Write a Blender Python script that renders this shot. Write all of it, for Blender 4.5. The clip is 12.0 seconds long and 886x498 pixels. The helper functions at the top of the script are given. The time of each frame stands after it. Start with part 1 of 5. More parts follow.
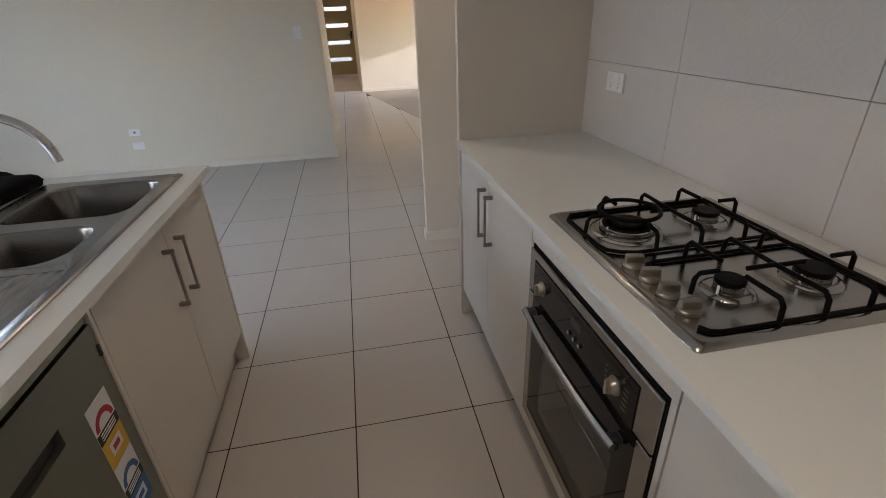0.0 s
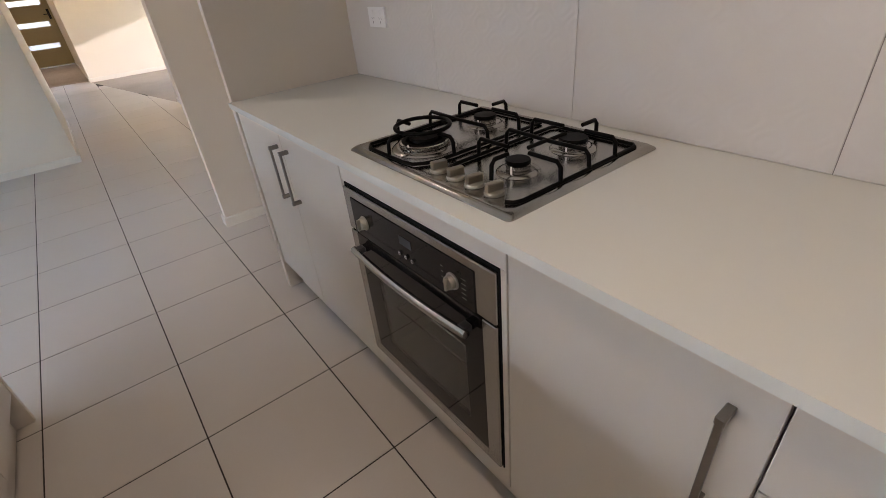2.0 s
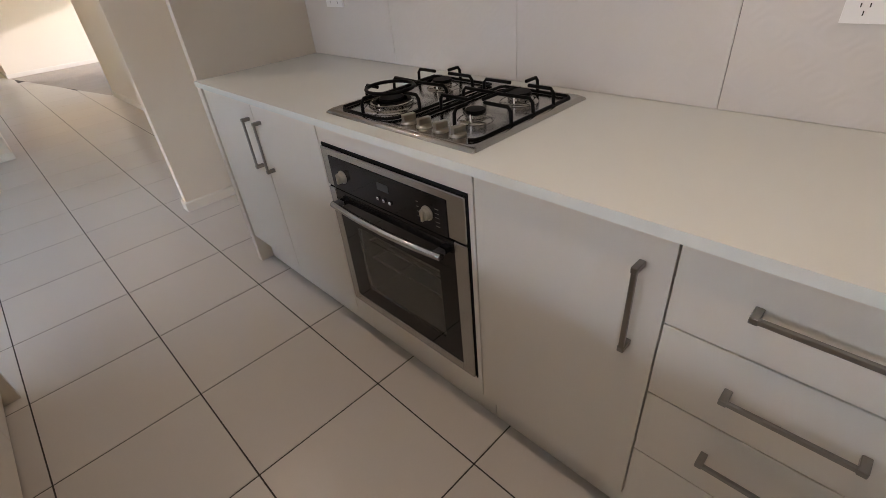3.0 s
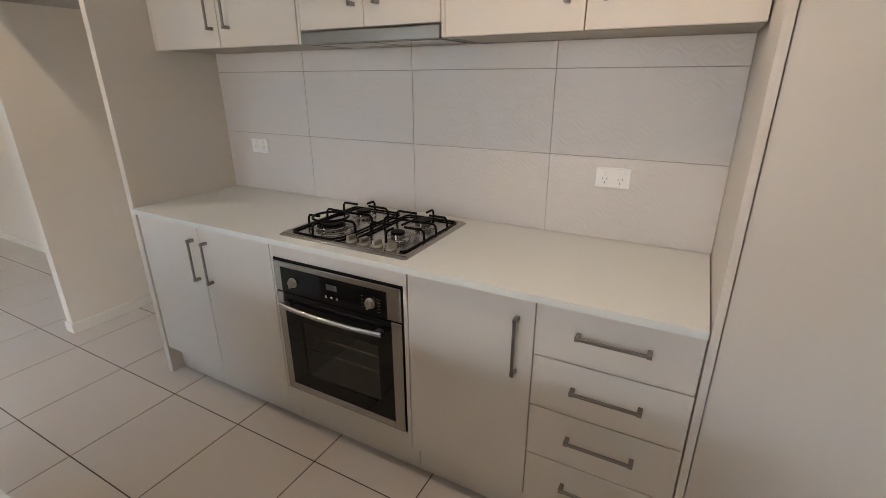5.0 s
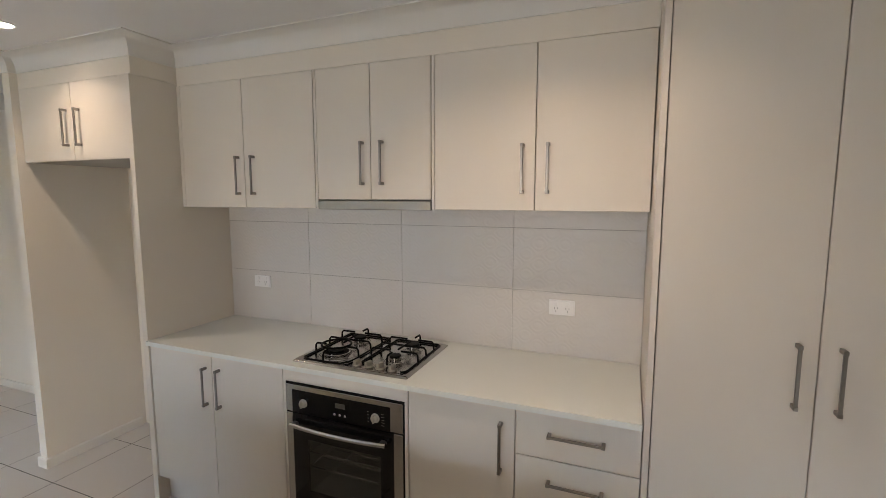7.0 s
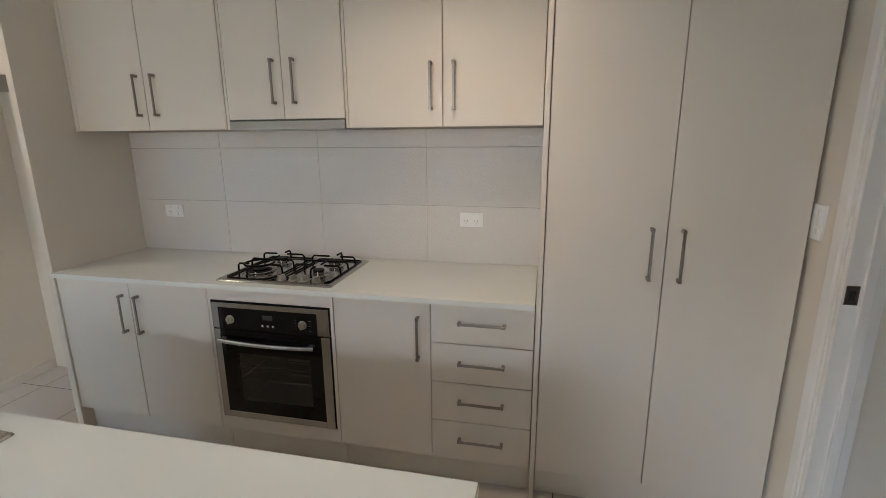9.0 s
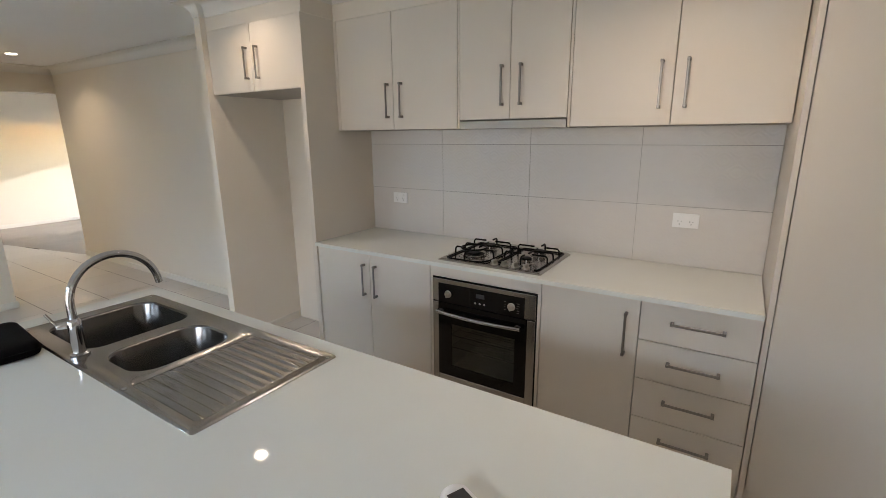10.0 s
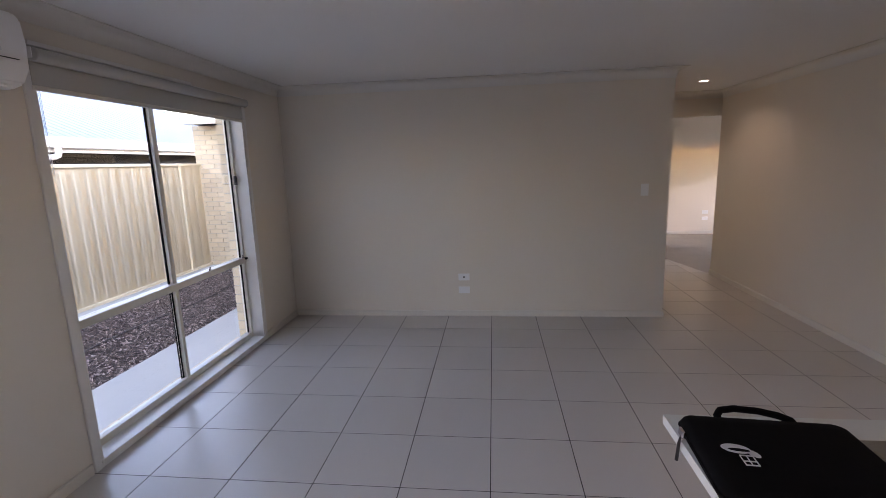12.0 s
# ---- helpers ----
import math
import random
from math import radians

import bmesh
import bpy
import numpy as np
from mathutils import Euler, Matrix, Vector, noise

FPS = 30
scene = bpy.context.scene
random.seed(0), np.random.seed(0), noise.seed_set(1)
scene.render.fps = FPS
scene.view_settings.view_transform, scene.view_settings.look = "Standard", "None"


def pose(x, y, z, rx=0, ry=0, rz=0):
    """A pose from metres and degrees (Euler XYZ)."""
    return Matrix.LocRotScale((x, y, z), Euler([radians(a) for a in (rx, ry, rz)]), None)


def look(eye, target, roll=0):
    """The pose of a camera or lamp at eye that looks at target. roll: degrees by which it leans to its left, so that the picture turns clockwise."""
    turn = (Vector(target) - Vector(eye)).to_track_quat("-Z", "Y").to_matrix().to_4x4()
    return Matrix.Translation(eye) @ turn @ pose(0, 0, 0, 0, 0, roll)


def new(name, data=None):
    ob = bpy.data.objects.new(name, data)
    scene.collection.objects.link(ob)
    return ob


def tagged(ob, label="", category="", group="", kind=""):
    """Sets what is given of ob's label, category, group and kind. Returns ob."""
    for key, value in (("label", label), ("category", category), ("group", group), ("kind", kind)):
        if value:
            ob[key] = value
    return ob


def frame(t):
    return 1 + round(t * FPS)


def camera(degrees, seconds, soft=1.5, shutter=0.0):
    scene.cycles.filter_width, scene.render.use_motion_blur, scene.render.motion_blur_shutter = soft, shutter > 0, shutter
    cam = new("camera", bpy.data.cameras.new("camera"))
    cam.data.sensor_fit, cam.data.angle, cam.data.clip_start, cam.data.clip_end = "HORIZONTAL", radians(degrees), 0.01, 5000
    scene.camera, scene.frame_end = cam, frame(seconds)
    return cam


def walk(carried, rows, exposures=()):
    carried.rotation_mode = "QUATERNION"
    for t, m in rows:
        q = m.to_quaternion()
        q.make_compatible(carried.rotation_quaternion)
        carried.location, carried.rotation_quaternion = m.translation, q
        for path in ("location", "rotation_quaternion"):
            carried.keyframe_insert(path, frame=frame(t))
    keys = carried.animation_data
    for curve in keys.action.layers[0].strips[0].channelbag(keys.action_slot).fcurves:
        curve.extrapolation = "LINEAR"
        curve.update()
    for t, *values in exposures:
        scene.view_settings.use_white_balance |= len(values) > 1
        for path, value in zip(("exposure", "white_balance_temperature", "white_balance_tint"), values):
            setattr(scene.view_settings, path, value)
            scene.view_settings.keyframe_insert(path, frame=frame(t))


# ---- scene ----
cam = camera(87.5, 12.0, soft=0.8)
PATH = [
    (0, (0.002, 0.007, 1.374), (0.317, 1.769, 0.482), -2.2),
    (0.5, (0.071, 0.0, 1.3755), (0.714, 1.692, 0.526), -3.25),
    (0.8, (0.086, -0.009, 1.377), (0.849, 1.616, 0.4945), -3.3),
    (1, (0.0905, -0.0115, 1.3725), (0.913, 1.575, 0.4735), -3.7),
    (1.2, (0.0785, -0.012, 1.3605), (0.955, 1.527, 0.4325), -4.05),
    (1.5, (0.0485, -0.0095, 1.328), (0.9845, 1.468, 0.357), -4.7),
    (1.8, (-0.0015, -0.0115, 1.309), (0.965, 1.401, 0.2755), -5.6),
    (2, (-0.029, -0.016, 1.2955), (0.957, 1.3695, 0.243), -5.75),
    (2.2, (-0.067, -0.0215, 1.2945), (0.9335, 1.3275, 0.2085), -5.85),
    (2.5, (-0.121, -0.054, 1.3), (0.897, 1.262, 0.191), -5.7),
    (3, (-0.219, -0.153, 1.283), (0.904, 1.085, 0.185), -5.6),
    (3.2, (-0.269, -0.199, 1.311), (0.919, 0.985, 0.222), -5.9),
    (4.8, (-0.661, -0.269, 1.45), (0.976, 0.562, 0.656), -0.8),
    (5, (-0.709, -0.293, 1.463), (0.942, 0.599, 0.769), -0.2),
    (5.5, (-0.859, -0.342, 1.587), (0.803, 0.669, 1.123), 0.8),
    (5.8, (-0.939, -0.335, 1.651), (0.712, 0.743, 1.318), 1.5),
    (6, (-0.978, -0.322, 1.68), (0.67, 0.776, 1.402), 1.4),
    (6.2, (-1.023, -0.302, 1.681), (0.639, 0.779, 1.417), 0.7),
    (6.5, (-1.081, -0.286, 1.67), (0.633, 0.716, 1.421), 0.3),
    (7, (-1.145, -0.325, 1.639), (0.699, 0.418, 1.414), -0.0),
    (7.2, (-1.159, -0.354, 1.631), (0.737, 0.247, 1.423), 0.2),
    (8.8, (-1.269, -0.399, 1.526), (0.659, -0.07, 1.109), -0.4),
    (9, (-1.307, -0.408, 1.526), (0.595, 0.008, 1.069), -0.4),
    (9.2, (-1.358, -0.411, 1.526), (0.514, 0.107, 1.048), -0.3),
    (9.5, (-1.43, -0.373, 1.537), (0.382, 0.315, 1.045), -0.2),
    (9.8, (-1.491, -0.324, 1.538), (0.226, 0.583, 1.058), -0.5),
    (10, (-1.532, -0.255, 1.548), (0.104, 0.793, 1.071), -0.5),
    (10.2, (-1.585, -0.185, 1.549), (-0.062, 1.022, 1.079), -0.5),
    (10.5, (-1.675, -0.034, 1.555), (-0.373, 1.412, 1.092), -0.7),
    (10.8, (-1.788, 0.115, 1.551), (-0.760, 1.770, 1.101), -0.9),
    (11, (-1.846, 0.186, 1.545), (-1.033, 1.959, 1.103), -1.1),
    (11.5, (-1.926, 0.413, 1.554), (-1.666, 2.355, 1.153), -1.8),
    (12, (-1.919, 0.652, 1.604), (-2.138, 2.607, 1.24), -1.8),
]
EXPOSURES = [(0.0, 2.62, 7050, 23), (0.5, 2.7, 7150, 25), (1.0, 2.85, 7250, 26), (2.5, 3.01, 7100, 25), (5.0, 3.12, 7250, 22), (6.0, 2.98, 7300, 22), (7.0, 3.02, 7350, 21),
             (8.8, 2.8, 7000, 19), (9.0, 2.95, 7050, 18), (10.0, 3.0, 7100, 19), (10.5, 2.95, 7100, 23), (11.0, 2.94, 7100, 26), (11.5, 2.38, 7000, 33), (12.0, 1.87, 7300, 36)]
walk(cam, [(t, look(eye, target, roll)) for t, eye, target, roll in PATH], EXPOSURES)

# ---- plan, in metres ----
CEIL = 2.41                      # ceiling
XW = 1.03                        # kitchen and hall wall
XT = 1.005                       # face of the splashback tiles
YN, XN = 5.37, -0.225            # living room end wall and its free end
WEST = -4.10                     # window wall
SOUTH = -1.30                    # wall behind the pantry
GROUND = -0.15
TILE = 0.4565                    # floor tile with its joint

# ---- world and sun ----
world = bpy.data.worlds.new("sky")
scene.world = world
world.use_nodes = True
wn = world.node_tree.nodes
sky = wn.new("ShaderNodeTexSky")
sky.sky_type, sky.sun_disc = "NISHITA", False
TO_SUN = Vector((1.0, -0.5, 0.25)).normalized()
sky.air_density, sky.dust_density = 1.0, 0.2
sky.sun_elevation = math.asin(TO_SUN.z)
sky.sun_rotation = math.atan2(TO_SUN.x, TO_SUN.y)
wn["Background"].inputs["Strength"].default_value = 0.54
world.node_tree.links.new(sky.outputs[0], wn["Background"].inputs["Color"])

sun_data = bpy.data.lights.new("sun", "SUN")
sun_data.energy, sun_data.angle, sun_data.color = 0.42, radians(0.6), (0.88, 0.94, 1.0)
sun = new("sun", sun_data)
sun.matrix_world = look(TO_SUN * 30, (0, 0, 0))


# added fill for unseen yard daylight, set in an assumed sliding door opening
day = bpy.data.lights.new("fill_daylight", "AREA")
day.shape, day.size, day.size_y, day.energy, day.color = "RECTANGLE", 1.6, 2.0, 1.8, (1.0, 0.97, 0.96)
day.spread = radians(100)
day_lamp = new("fill_daylight", day)
day_lamp.matrix_world = look((-4.16, 0.83, 1.04), (0.0, 0.83, -0.5))


# ---- materials ----
def surface(name, colour, rough, metal=0.0, var=0.06, scale=2.5, fine=120.0, bump=0.03, dist=0.002,
            spread=0.0, coat=0.0, stretch=(1, 1, 1), dirt=0.0, spec=0.5, rough_var=0.06):
    """Two scales of colour variation, fine relief and uneven gloss."""
    m = bpy.data.materials.new(name)
    m.use_nodes = True
    nt = m.node_tree
    n, ln = nt.nodes, nt.links
    b = n["Principled BSDF"]
    b.inputs["Metallic"].default_value = metal
    b.inputs["Specular IOR Level"].default_value = spec
    b.inputs["Coat Weight"].default_value = coat
    b.inputs["Coat Roughness"].default_value = 0.12
    geo = n.new("ShaderNodeNewGeometry")
    mp = n.new("ShaderNodeMapping")
    mp.inputs["Scale"].default_value = stretch
    ln.new(geo.outputs["Position"], mp.inputs["Vector"])

    def noisy(s, detail):
        t = n.new("ShaderNodeTexNoise")
        t.inputs["Scale"].default_value, t.inputs["Detail"].default_value = s, detail
        ln.new(mp.outputs[0], t.inputs["Vector"])
        return t.outputs["Fac"]

    def maths(op, a, c):
        t = n.new("ShaderNodeMath")
        t.operation = op
        for i, v in enumerate((a, c)):
            if isinstance(v, (int, float)):
                t.inputs[i].default_value = v
            else:
                ln.new(v, t.inputs[i])
        return t.outputs[0]

    large, small = noisy(scale, 3.0), noisy(fine, 2.0)
    value = maths("ADD", maths("MULTIPLY", maths("SUBTRACT", large, 0.5), var * 2),
                  maths("MULTIPLY", maths("SUBTRACT", small, 0.5), var * 1.2))
    if spread:
        info = n.new("ShaderNodeObjectInfo")
        value = maths("ADD", value, maths("MULTIPLY", maths("SUBTRACT", info.outputs["Random"], 0.5), spread))
    if dirt:
        spots = noisy(scale * 6, 6.0)
        value = maths("SUBTRACT", value, maths("MULTIPLY", maths("MAXIMUM", maths("SUBTRACT", spots, 0.58), 0.0), dirt * 8))
    hsv = n.new("ShaderNodeHueSaturation")
    hsv.inputs["Color"].default_value = (*colour, 1)
    ln.new(maths("ADD", value, 1.0), hsv.inputs["Value"])
    ln.new(hsv.outputs[0], b.inputs["Base Color"])
    ln.new(maths("ADD", maths("MULTIPLY", maths("SUBTRACT", large, 0.5), rough_var * 2), rough), b.inputs["Roughness"])
    if bump:
        bp = n.new("ShaderNodeBump")
        bp.inputs["Strength"].default_value, bp.inputs["Distance"].default_value = bump, dist
        ln.new(small, bp.inputs["Height"])
        ln.new(bp.outputs[0], b.inputs["Normal"])
    return m


def glass(name, colour=(1, 1, 1), rough=0.0):
    m = bpy.data.materials.new(name)
    m.use_nodes = True
    b = m.node_tree.nodes["Principled BSDF"]
    b.inputs["Base Color"].default_value = (*colour, 1)
    b.inputs["Roughness"].default_value = rough
    b.inputs["Transmission Weight"].default_value = 1.0
    b.inputs["IOR"].default_value = 1.45
    return m


def glow(name, colour, strength):
    m = bpy.data.materials.new(name)
    m.use_nodes = True
    b = m.node_tree.nodes["Principled BSDF"]
    b.inputs["Base Color"].default_value = (*colour, 1)
    b.inputs["Emission Color"].default_value = (*colour, 1)
    b.inputs["Emission Strength"].default_value = strength
    return m


WALL = surface("wall_paint", (0.755, 0.692, 0.60), 0.6, var=0.025, scale=1.2, fine=260, bump=0.10, dist=0.0006)
CEILING = surface("ceiling_paint", (0.80, 0.79, 0.77), 0.75, var=0.02, scale=0.9, fine=220, bump=0.06, dist=0.0005)
COVE_PAINT = surface("cornice_paint", (0.74, 0.715, 0.665), 0.7, var=0.02, scale=0.9, fine=220, bump=0.06, dist=0.0005)
SKIRT_PAINT = surface("skirting_paint", (0.74, 0.70, 0.63), 0.4, var=0.03, fine=90, bump=0.03, dist=0.0005)
TRIM = surface("trim_gloss_paint", (0.78, 0.76, 0.72), 0.35, var=0.02, fine=90, bump=0.03, dist=0.0005)
LAMINATE = surface("cabinet_laminate", (0.71, 0.648, 0.565), 0.38, var=0.025, scale=1.6, fine=400, bump=0.05, dist=0.0003)
# Board colour lowered so the gaps between doors read as shade.
CARCASS = surface("shaded_board_edge", (0.42, 0.38, 0.33), 0.6, var=0.03, fine=200, bump=0.03)
STONE = surface("engineered_stone", (0.76, 0.78, 0.735), 0.035, var=0.03, scale=4, fine=650, bump=0.0, rough_var=0.004)
FLOOR_TILE = surface("porcelain_floor_tile", (0.565, 0.522, 0.475), 0.31, var=0.028, scale=3.2, fine=140, bump=0.05, dist=0.0006, spread=0.05, rough_var=0.02)
GROUT = surface("dark_grout", (0.055, 0.047, 0.042), 0.9, var=0.25, scale=8, fine=300, bump=0.3)
WALL_GROUT = surface("grey_wall_grout", (0.31, 0.285, 0.26), 0.9, var=0.3, scale=6, fine=300, bump=0.2)
CARPET = surface("beige_carpet", (0.46, 0.41, 0.36), 0.95, var=0.12, scale=3, fine=420, bump=0.8, dist=0.004)
STEEL = surface("brushed_steel", (0.43, 0.42, 0.395), 0.21, metal=1.0, rough_var=0.02, var=0.05, scale=5, fine=500, bump=0.04, dist=0.0003, stretch=(1, 0.05, 1))
SINK_STEEL = surface("satin_sink_steel", (0.38, 0.37, 0.355), 0.22, metal=1.0, var=0.03, scale=9, fine=420, bump=0.0, rough_var=0.02, stretch=(0.2, 1, 1))
# Sink steel again, darkened so the bowls carry their inner shade.
SHADED_BOWL_STEEL = surface("shaded_bowl_steel", (0.20, 0.195, 0.19), 0.22, metal=1.0, var=0.04, scale=9, fine=420, bump=0.0, rough_var=0.01)
CHROME = surface("polished_chrome", (0.58, 0.58, 0.59), 0.05, metal=1.0, var=0.02, bump=0.0, rough_var=0.02)
NICKEL = surface("brushed_nickel", (0.29, 0.27, 0.245), 0.32, metal=1.0, rough_var=0.01, var=0.05, fine=600, bump=0.03, dist=0.0002)
BURNER_ALU = surface("cast_burner_aluminium", (0.70, 0.69, 0.67), 0.22, metal=1.0, var=0.05, fine=200, bump=0.03, dist=0.0003)
IRON = surface("black_enamel_iron", (0.0025, 0.0025, 0.0025), 0.48, var=0.2, fine=300, bump=0.15, dist=0.0005, spec=0.1)
BLACK_GLASS = surface("black_oven_glass", (0.004, 0.004, 0.0045), 0.05, var=0.1, bump=0.0, rough_var=0.02, spec=0.28)
BLACK = surface("black_plastic", (0.015, 0.015, 0.016), 0.45, var=0.1, fine=300, bump=0.05)
ENAMEL = surface("oven_cavity_enamel", (0.24, 0.24, 0.22), 0.4, var=0.2, fine=150, bump=0.05)
KNOB = surface("satin_metal_knob", (0.44, 0.41, 0.35), 0.36, metal=1.0, var=0.04, bump=0.02)
WHITE_PLASTIC = surface("white_plastic", (0.87, 0.87, 0.86), 0.3, var=0.02, bump=0.0)
DARK_SLOT = surface("dark_slot", (0.03, 0.03, 0.03), 0.6, bump=0.0)
NEOPRENE = surface("black_neoprene", (0.0035, 0.0035, 0.004), 0.9, var=0.2, scale=12, fine=900, bump=0.35, dist=0.0008, spec=0.12)
LOGO_WHITE = surface("white_print", (0.75, 0.75, 0.74), 0.6, bump=0.0)
SATIN_SILVER = surface("silver_appliance_panel", (0.235, 0.245, 0.205), 0.34, metal=0.9, var=0.04, fine=500, bump=0.02, dist=0.0002, stretch=(1, 0.05, 1))
RED_INK = surface("red_label_ink", (0.55, 0.03, 0.05), 0.5, bump=0.0)
YELLOW_INK = surface("yellow_label_ink", (0.75, 0.42, 0.03), 0.5, bump=0.0)
BLUE_INK = surface("blue_label_ink", (0.03, 0.16, 0.42), 0.5, bump=0.0)
PAPER = surface("label_paper", (0.78, 0.78, 0.78), 0.5, bump=0.0)
INK = surface("dark_label_ink", (0.02, 0.02, 0.02), 0.5, bump=0.0)
FRAME_ALU = surface("cream_window_aluminium", (0.74, 0.70, 0.62), 0.35, var=0.03, bump=0.02)
RUBBER = surface("black_rubber_seal", (0.006, 0.006, 0.006), 0.7, bump=0.0, spec=0.15)
BLIND = surface("grey_blind_fabric", (0.52, 0.51, 0.475), 0.8, var=0.03, fine=900, bump=0.15, dist=0.0004)
FENCE = surface("cream_steel_fence", (0.86, 0.71, 0.48), 0.6, var=0.03, scale=2, fine=80, bump=0.02)
BRICK = surface("cream_brick", (0.66, 0.53, 0.36), 0.85, var=0.09, scale=9, fine=140, bump=0.4, dist=0.002, spread=0.16)
MORTAR = surface("pale_mortar", (0.50, 0.45, 0.37), 0.95, var=0.15, fine=200, bump=0.4, dist=0.002)
CONCRETE = surface("path_concrete", (0.50, 0.48, 0.43), 0.85, var=0.10, scale=2, fine=150, bump=0.3, dist=0.002, dirt=0.05)
SOIL = surface("dark_garden_soil", (0.055, 0.04, 0.03), 0.95, var=0.4, scale=6, fine=90, bump=0.9, dist=0.02)
BARK = surface("bark_chips", (0.27, 0.19, 0.155), 0.9, var=2.2, scale=35, fine=200, bump=0.5, dist=0.003)
ROOF_STEEL = surface("pale_roof_steel", (0.15, 0.185, 0.225), 0.4, metal=0.0, var=0.04, fine=60, bump=0.02)
GUTTER = surface("white_gutter_paint", (0.80, 0.80, 0.79), 0.35, var=0.02, bump=0.0)
# Charcoal lowered to near black, so walls and soffits look shaded.
SHADE_WALL = surface("shaded_charcoal_render", (0.02, 0.018, 0.018), 0.8, var=0.1, fine=20, bump=0.0)
DIM_GLASS = surface("unlit_window_glass", (0.012, 0.011, 0.012), 0.35, bump=0.0, spec=0.08)
HOSE = surface("brown_irrigation_pipe", (0.06, 0.04, 0.035), 0.5, bump=0.0)
DOOR_WOOD = surface("olive_painted_door", (0.46, 0.39, 0.22), 0.45, var=0.08, fine=70, bump=0.05)
CLEAR = glass("window_glass")
OVEN_GLASS = glass("smoked_oven_glass", (0.50, 0.52, 0.47))
FROSTED = glass("frosted_pane", (0.13, 0.15, 0.215), 0.45)
LED = glow("downlight_diffuser", (1.0, 0.93, 0.82), 3.5)


def relief_tile():
    """Off-white wall tile with a pressed, wavy relief."""
    m = surface("splashback_tile", (0.67, 0.642, 0.61), 0.33, var=0.02, scale=1.5, fine=200, bump=0.0, spread=0.02)
    n, ln = m.node_tree.nodes, m.node_tree.links
    geo = n.new("ShaderNodeNewGeometry")
    xyz = n.new("ShaderNodeSeparateXYZ")
    ln.new(geo.outputs["Position"], xyz.inputs[0])

    def maths(op, a, c=0.0):
        q = n.new("ShaderNodeMath")
        q.operation = op
        for i, v in enumerate((a, c)):
            if isinstance(v, (int, float)):
                q.inputs[i].default_value = v
            else:
                ln.new(v, q.inputs[i])
        return q.outputs[0]

    # nested rounded outlines on a diagonal lattice
    cells = maths("ADD", maths("COSINE", maths("MULTIPLY", xyz.outputs["Y"], 2 * math.pi / 0.118)),
                  maths("COSINE", maths("MULTIPLY", xyz.outputs["Z"], 2 * math.pi / 0.098)))
    relief = maths("SINE", maths("MULTIPLY", cells, 5.6))
    bp = n.new("ShaderNodeBump")
    bp.inputs["Strength"].default_value, bp.inputs["Distance"].default_value = 0.12, 0.002
    ln.new(relief, bp.inputs["Height"])
    ln.new(bp.outputs[0], n["Principled BSDF"].inputs["Normal"])
    return m


WALL_TILE = relief_tile()


# ---- mesh helpers ----
ORIGIN = {}


def finish(bm, name, material, smooth=None):
    me = bpy.data.meshes.new(name)
    bmesh.ops.recalc_face_normals(bm, faces=bm.faces)
    bm.to_mesh(me)
    bm.free()
    me.materials.append(material)
    if smooth is not None:
        me.polygons.foreach_set("use_smooth", [True] * len(me.polygons))
        me.set_sharp_from_angle(angle=radians(smooth))
    return me


def solid(name, bm, material, label="", category="", group="", kind="", smooth=None):
    """A top-level mesh object, built in world coordinates."""
    ob = new(name, finish(bm, name, material, smooth))
    ORIGIN[ob] = Vector((0, 0, 0))
    return tagged(ob, label, category, group, kind)


def thing(name, at, label, category, group="", kind=""):
    """An Empty at the base of a thing; its parts hang on it."""
    ob = new(name)
    ob.location = at
    ob.empty_display_size = 0.05
    ORIGIN[ob] = Vector(at)
    return tagged(ob, label, category, group, kind)


def part(name, bm, material, parent, label="", smooth=None, kind=""):
    """A part in world coordinates, hung on a thing or on a part."""
    bm.transform(Matrix.Translation(-ORIGIN[parent]))
    ob = new(name, finish(bm, name, material, smooth))
    ob.parent = parent
    ORIGIN[ob] = ORIGIN[parent]
    return tagged(ob, label, "", "", kind)


def shared(name, me, parent, at):
    """A piece on shared mesh data, set at a place of the world."""
    ob = new(name, me)
    ob.parent = parent
    ob.location = Vector(at) - ORIGIN[parent]
    ORIGIN[ob] = Vector(at)
    return ob


def box(x0, x1, y0, y1, z0, z1, bevel=0.0, bm=None, segments=1):
    bm = bm or bmesh.new()
    m = Matrix.LocRotScale(((x0 + x1) / 2, (y0 + y1) / 2, (z0 + z1) / 2), None, (abs(x1 - x0), abs(y1 - y0), abs(z1 - z0)))
    made = bmesh.ops.create_cube(bm, size=1.0, matrix=m)["verts"]
    if bevel:
        edges = {e for v in made for e in v.link_edges}
        bmesh.ops.bevel(bm, geom=list(edges), offset=bevel, segments=segments, affect="EDGES", profile=0.6)
    return bm


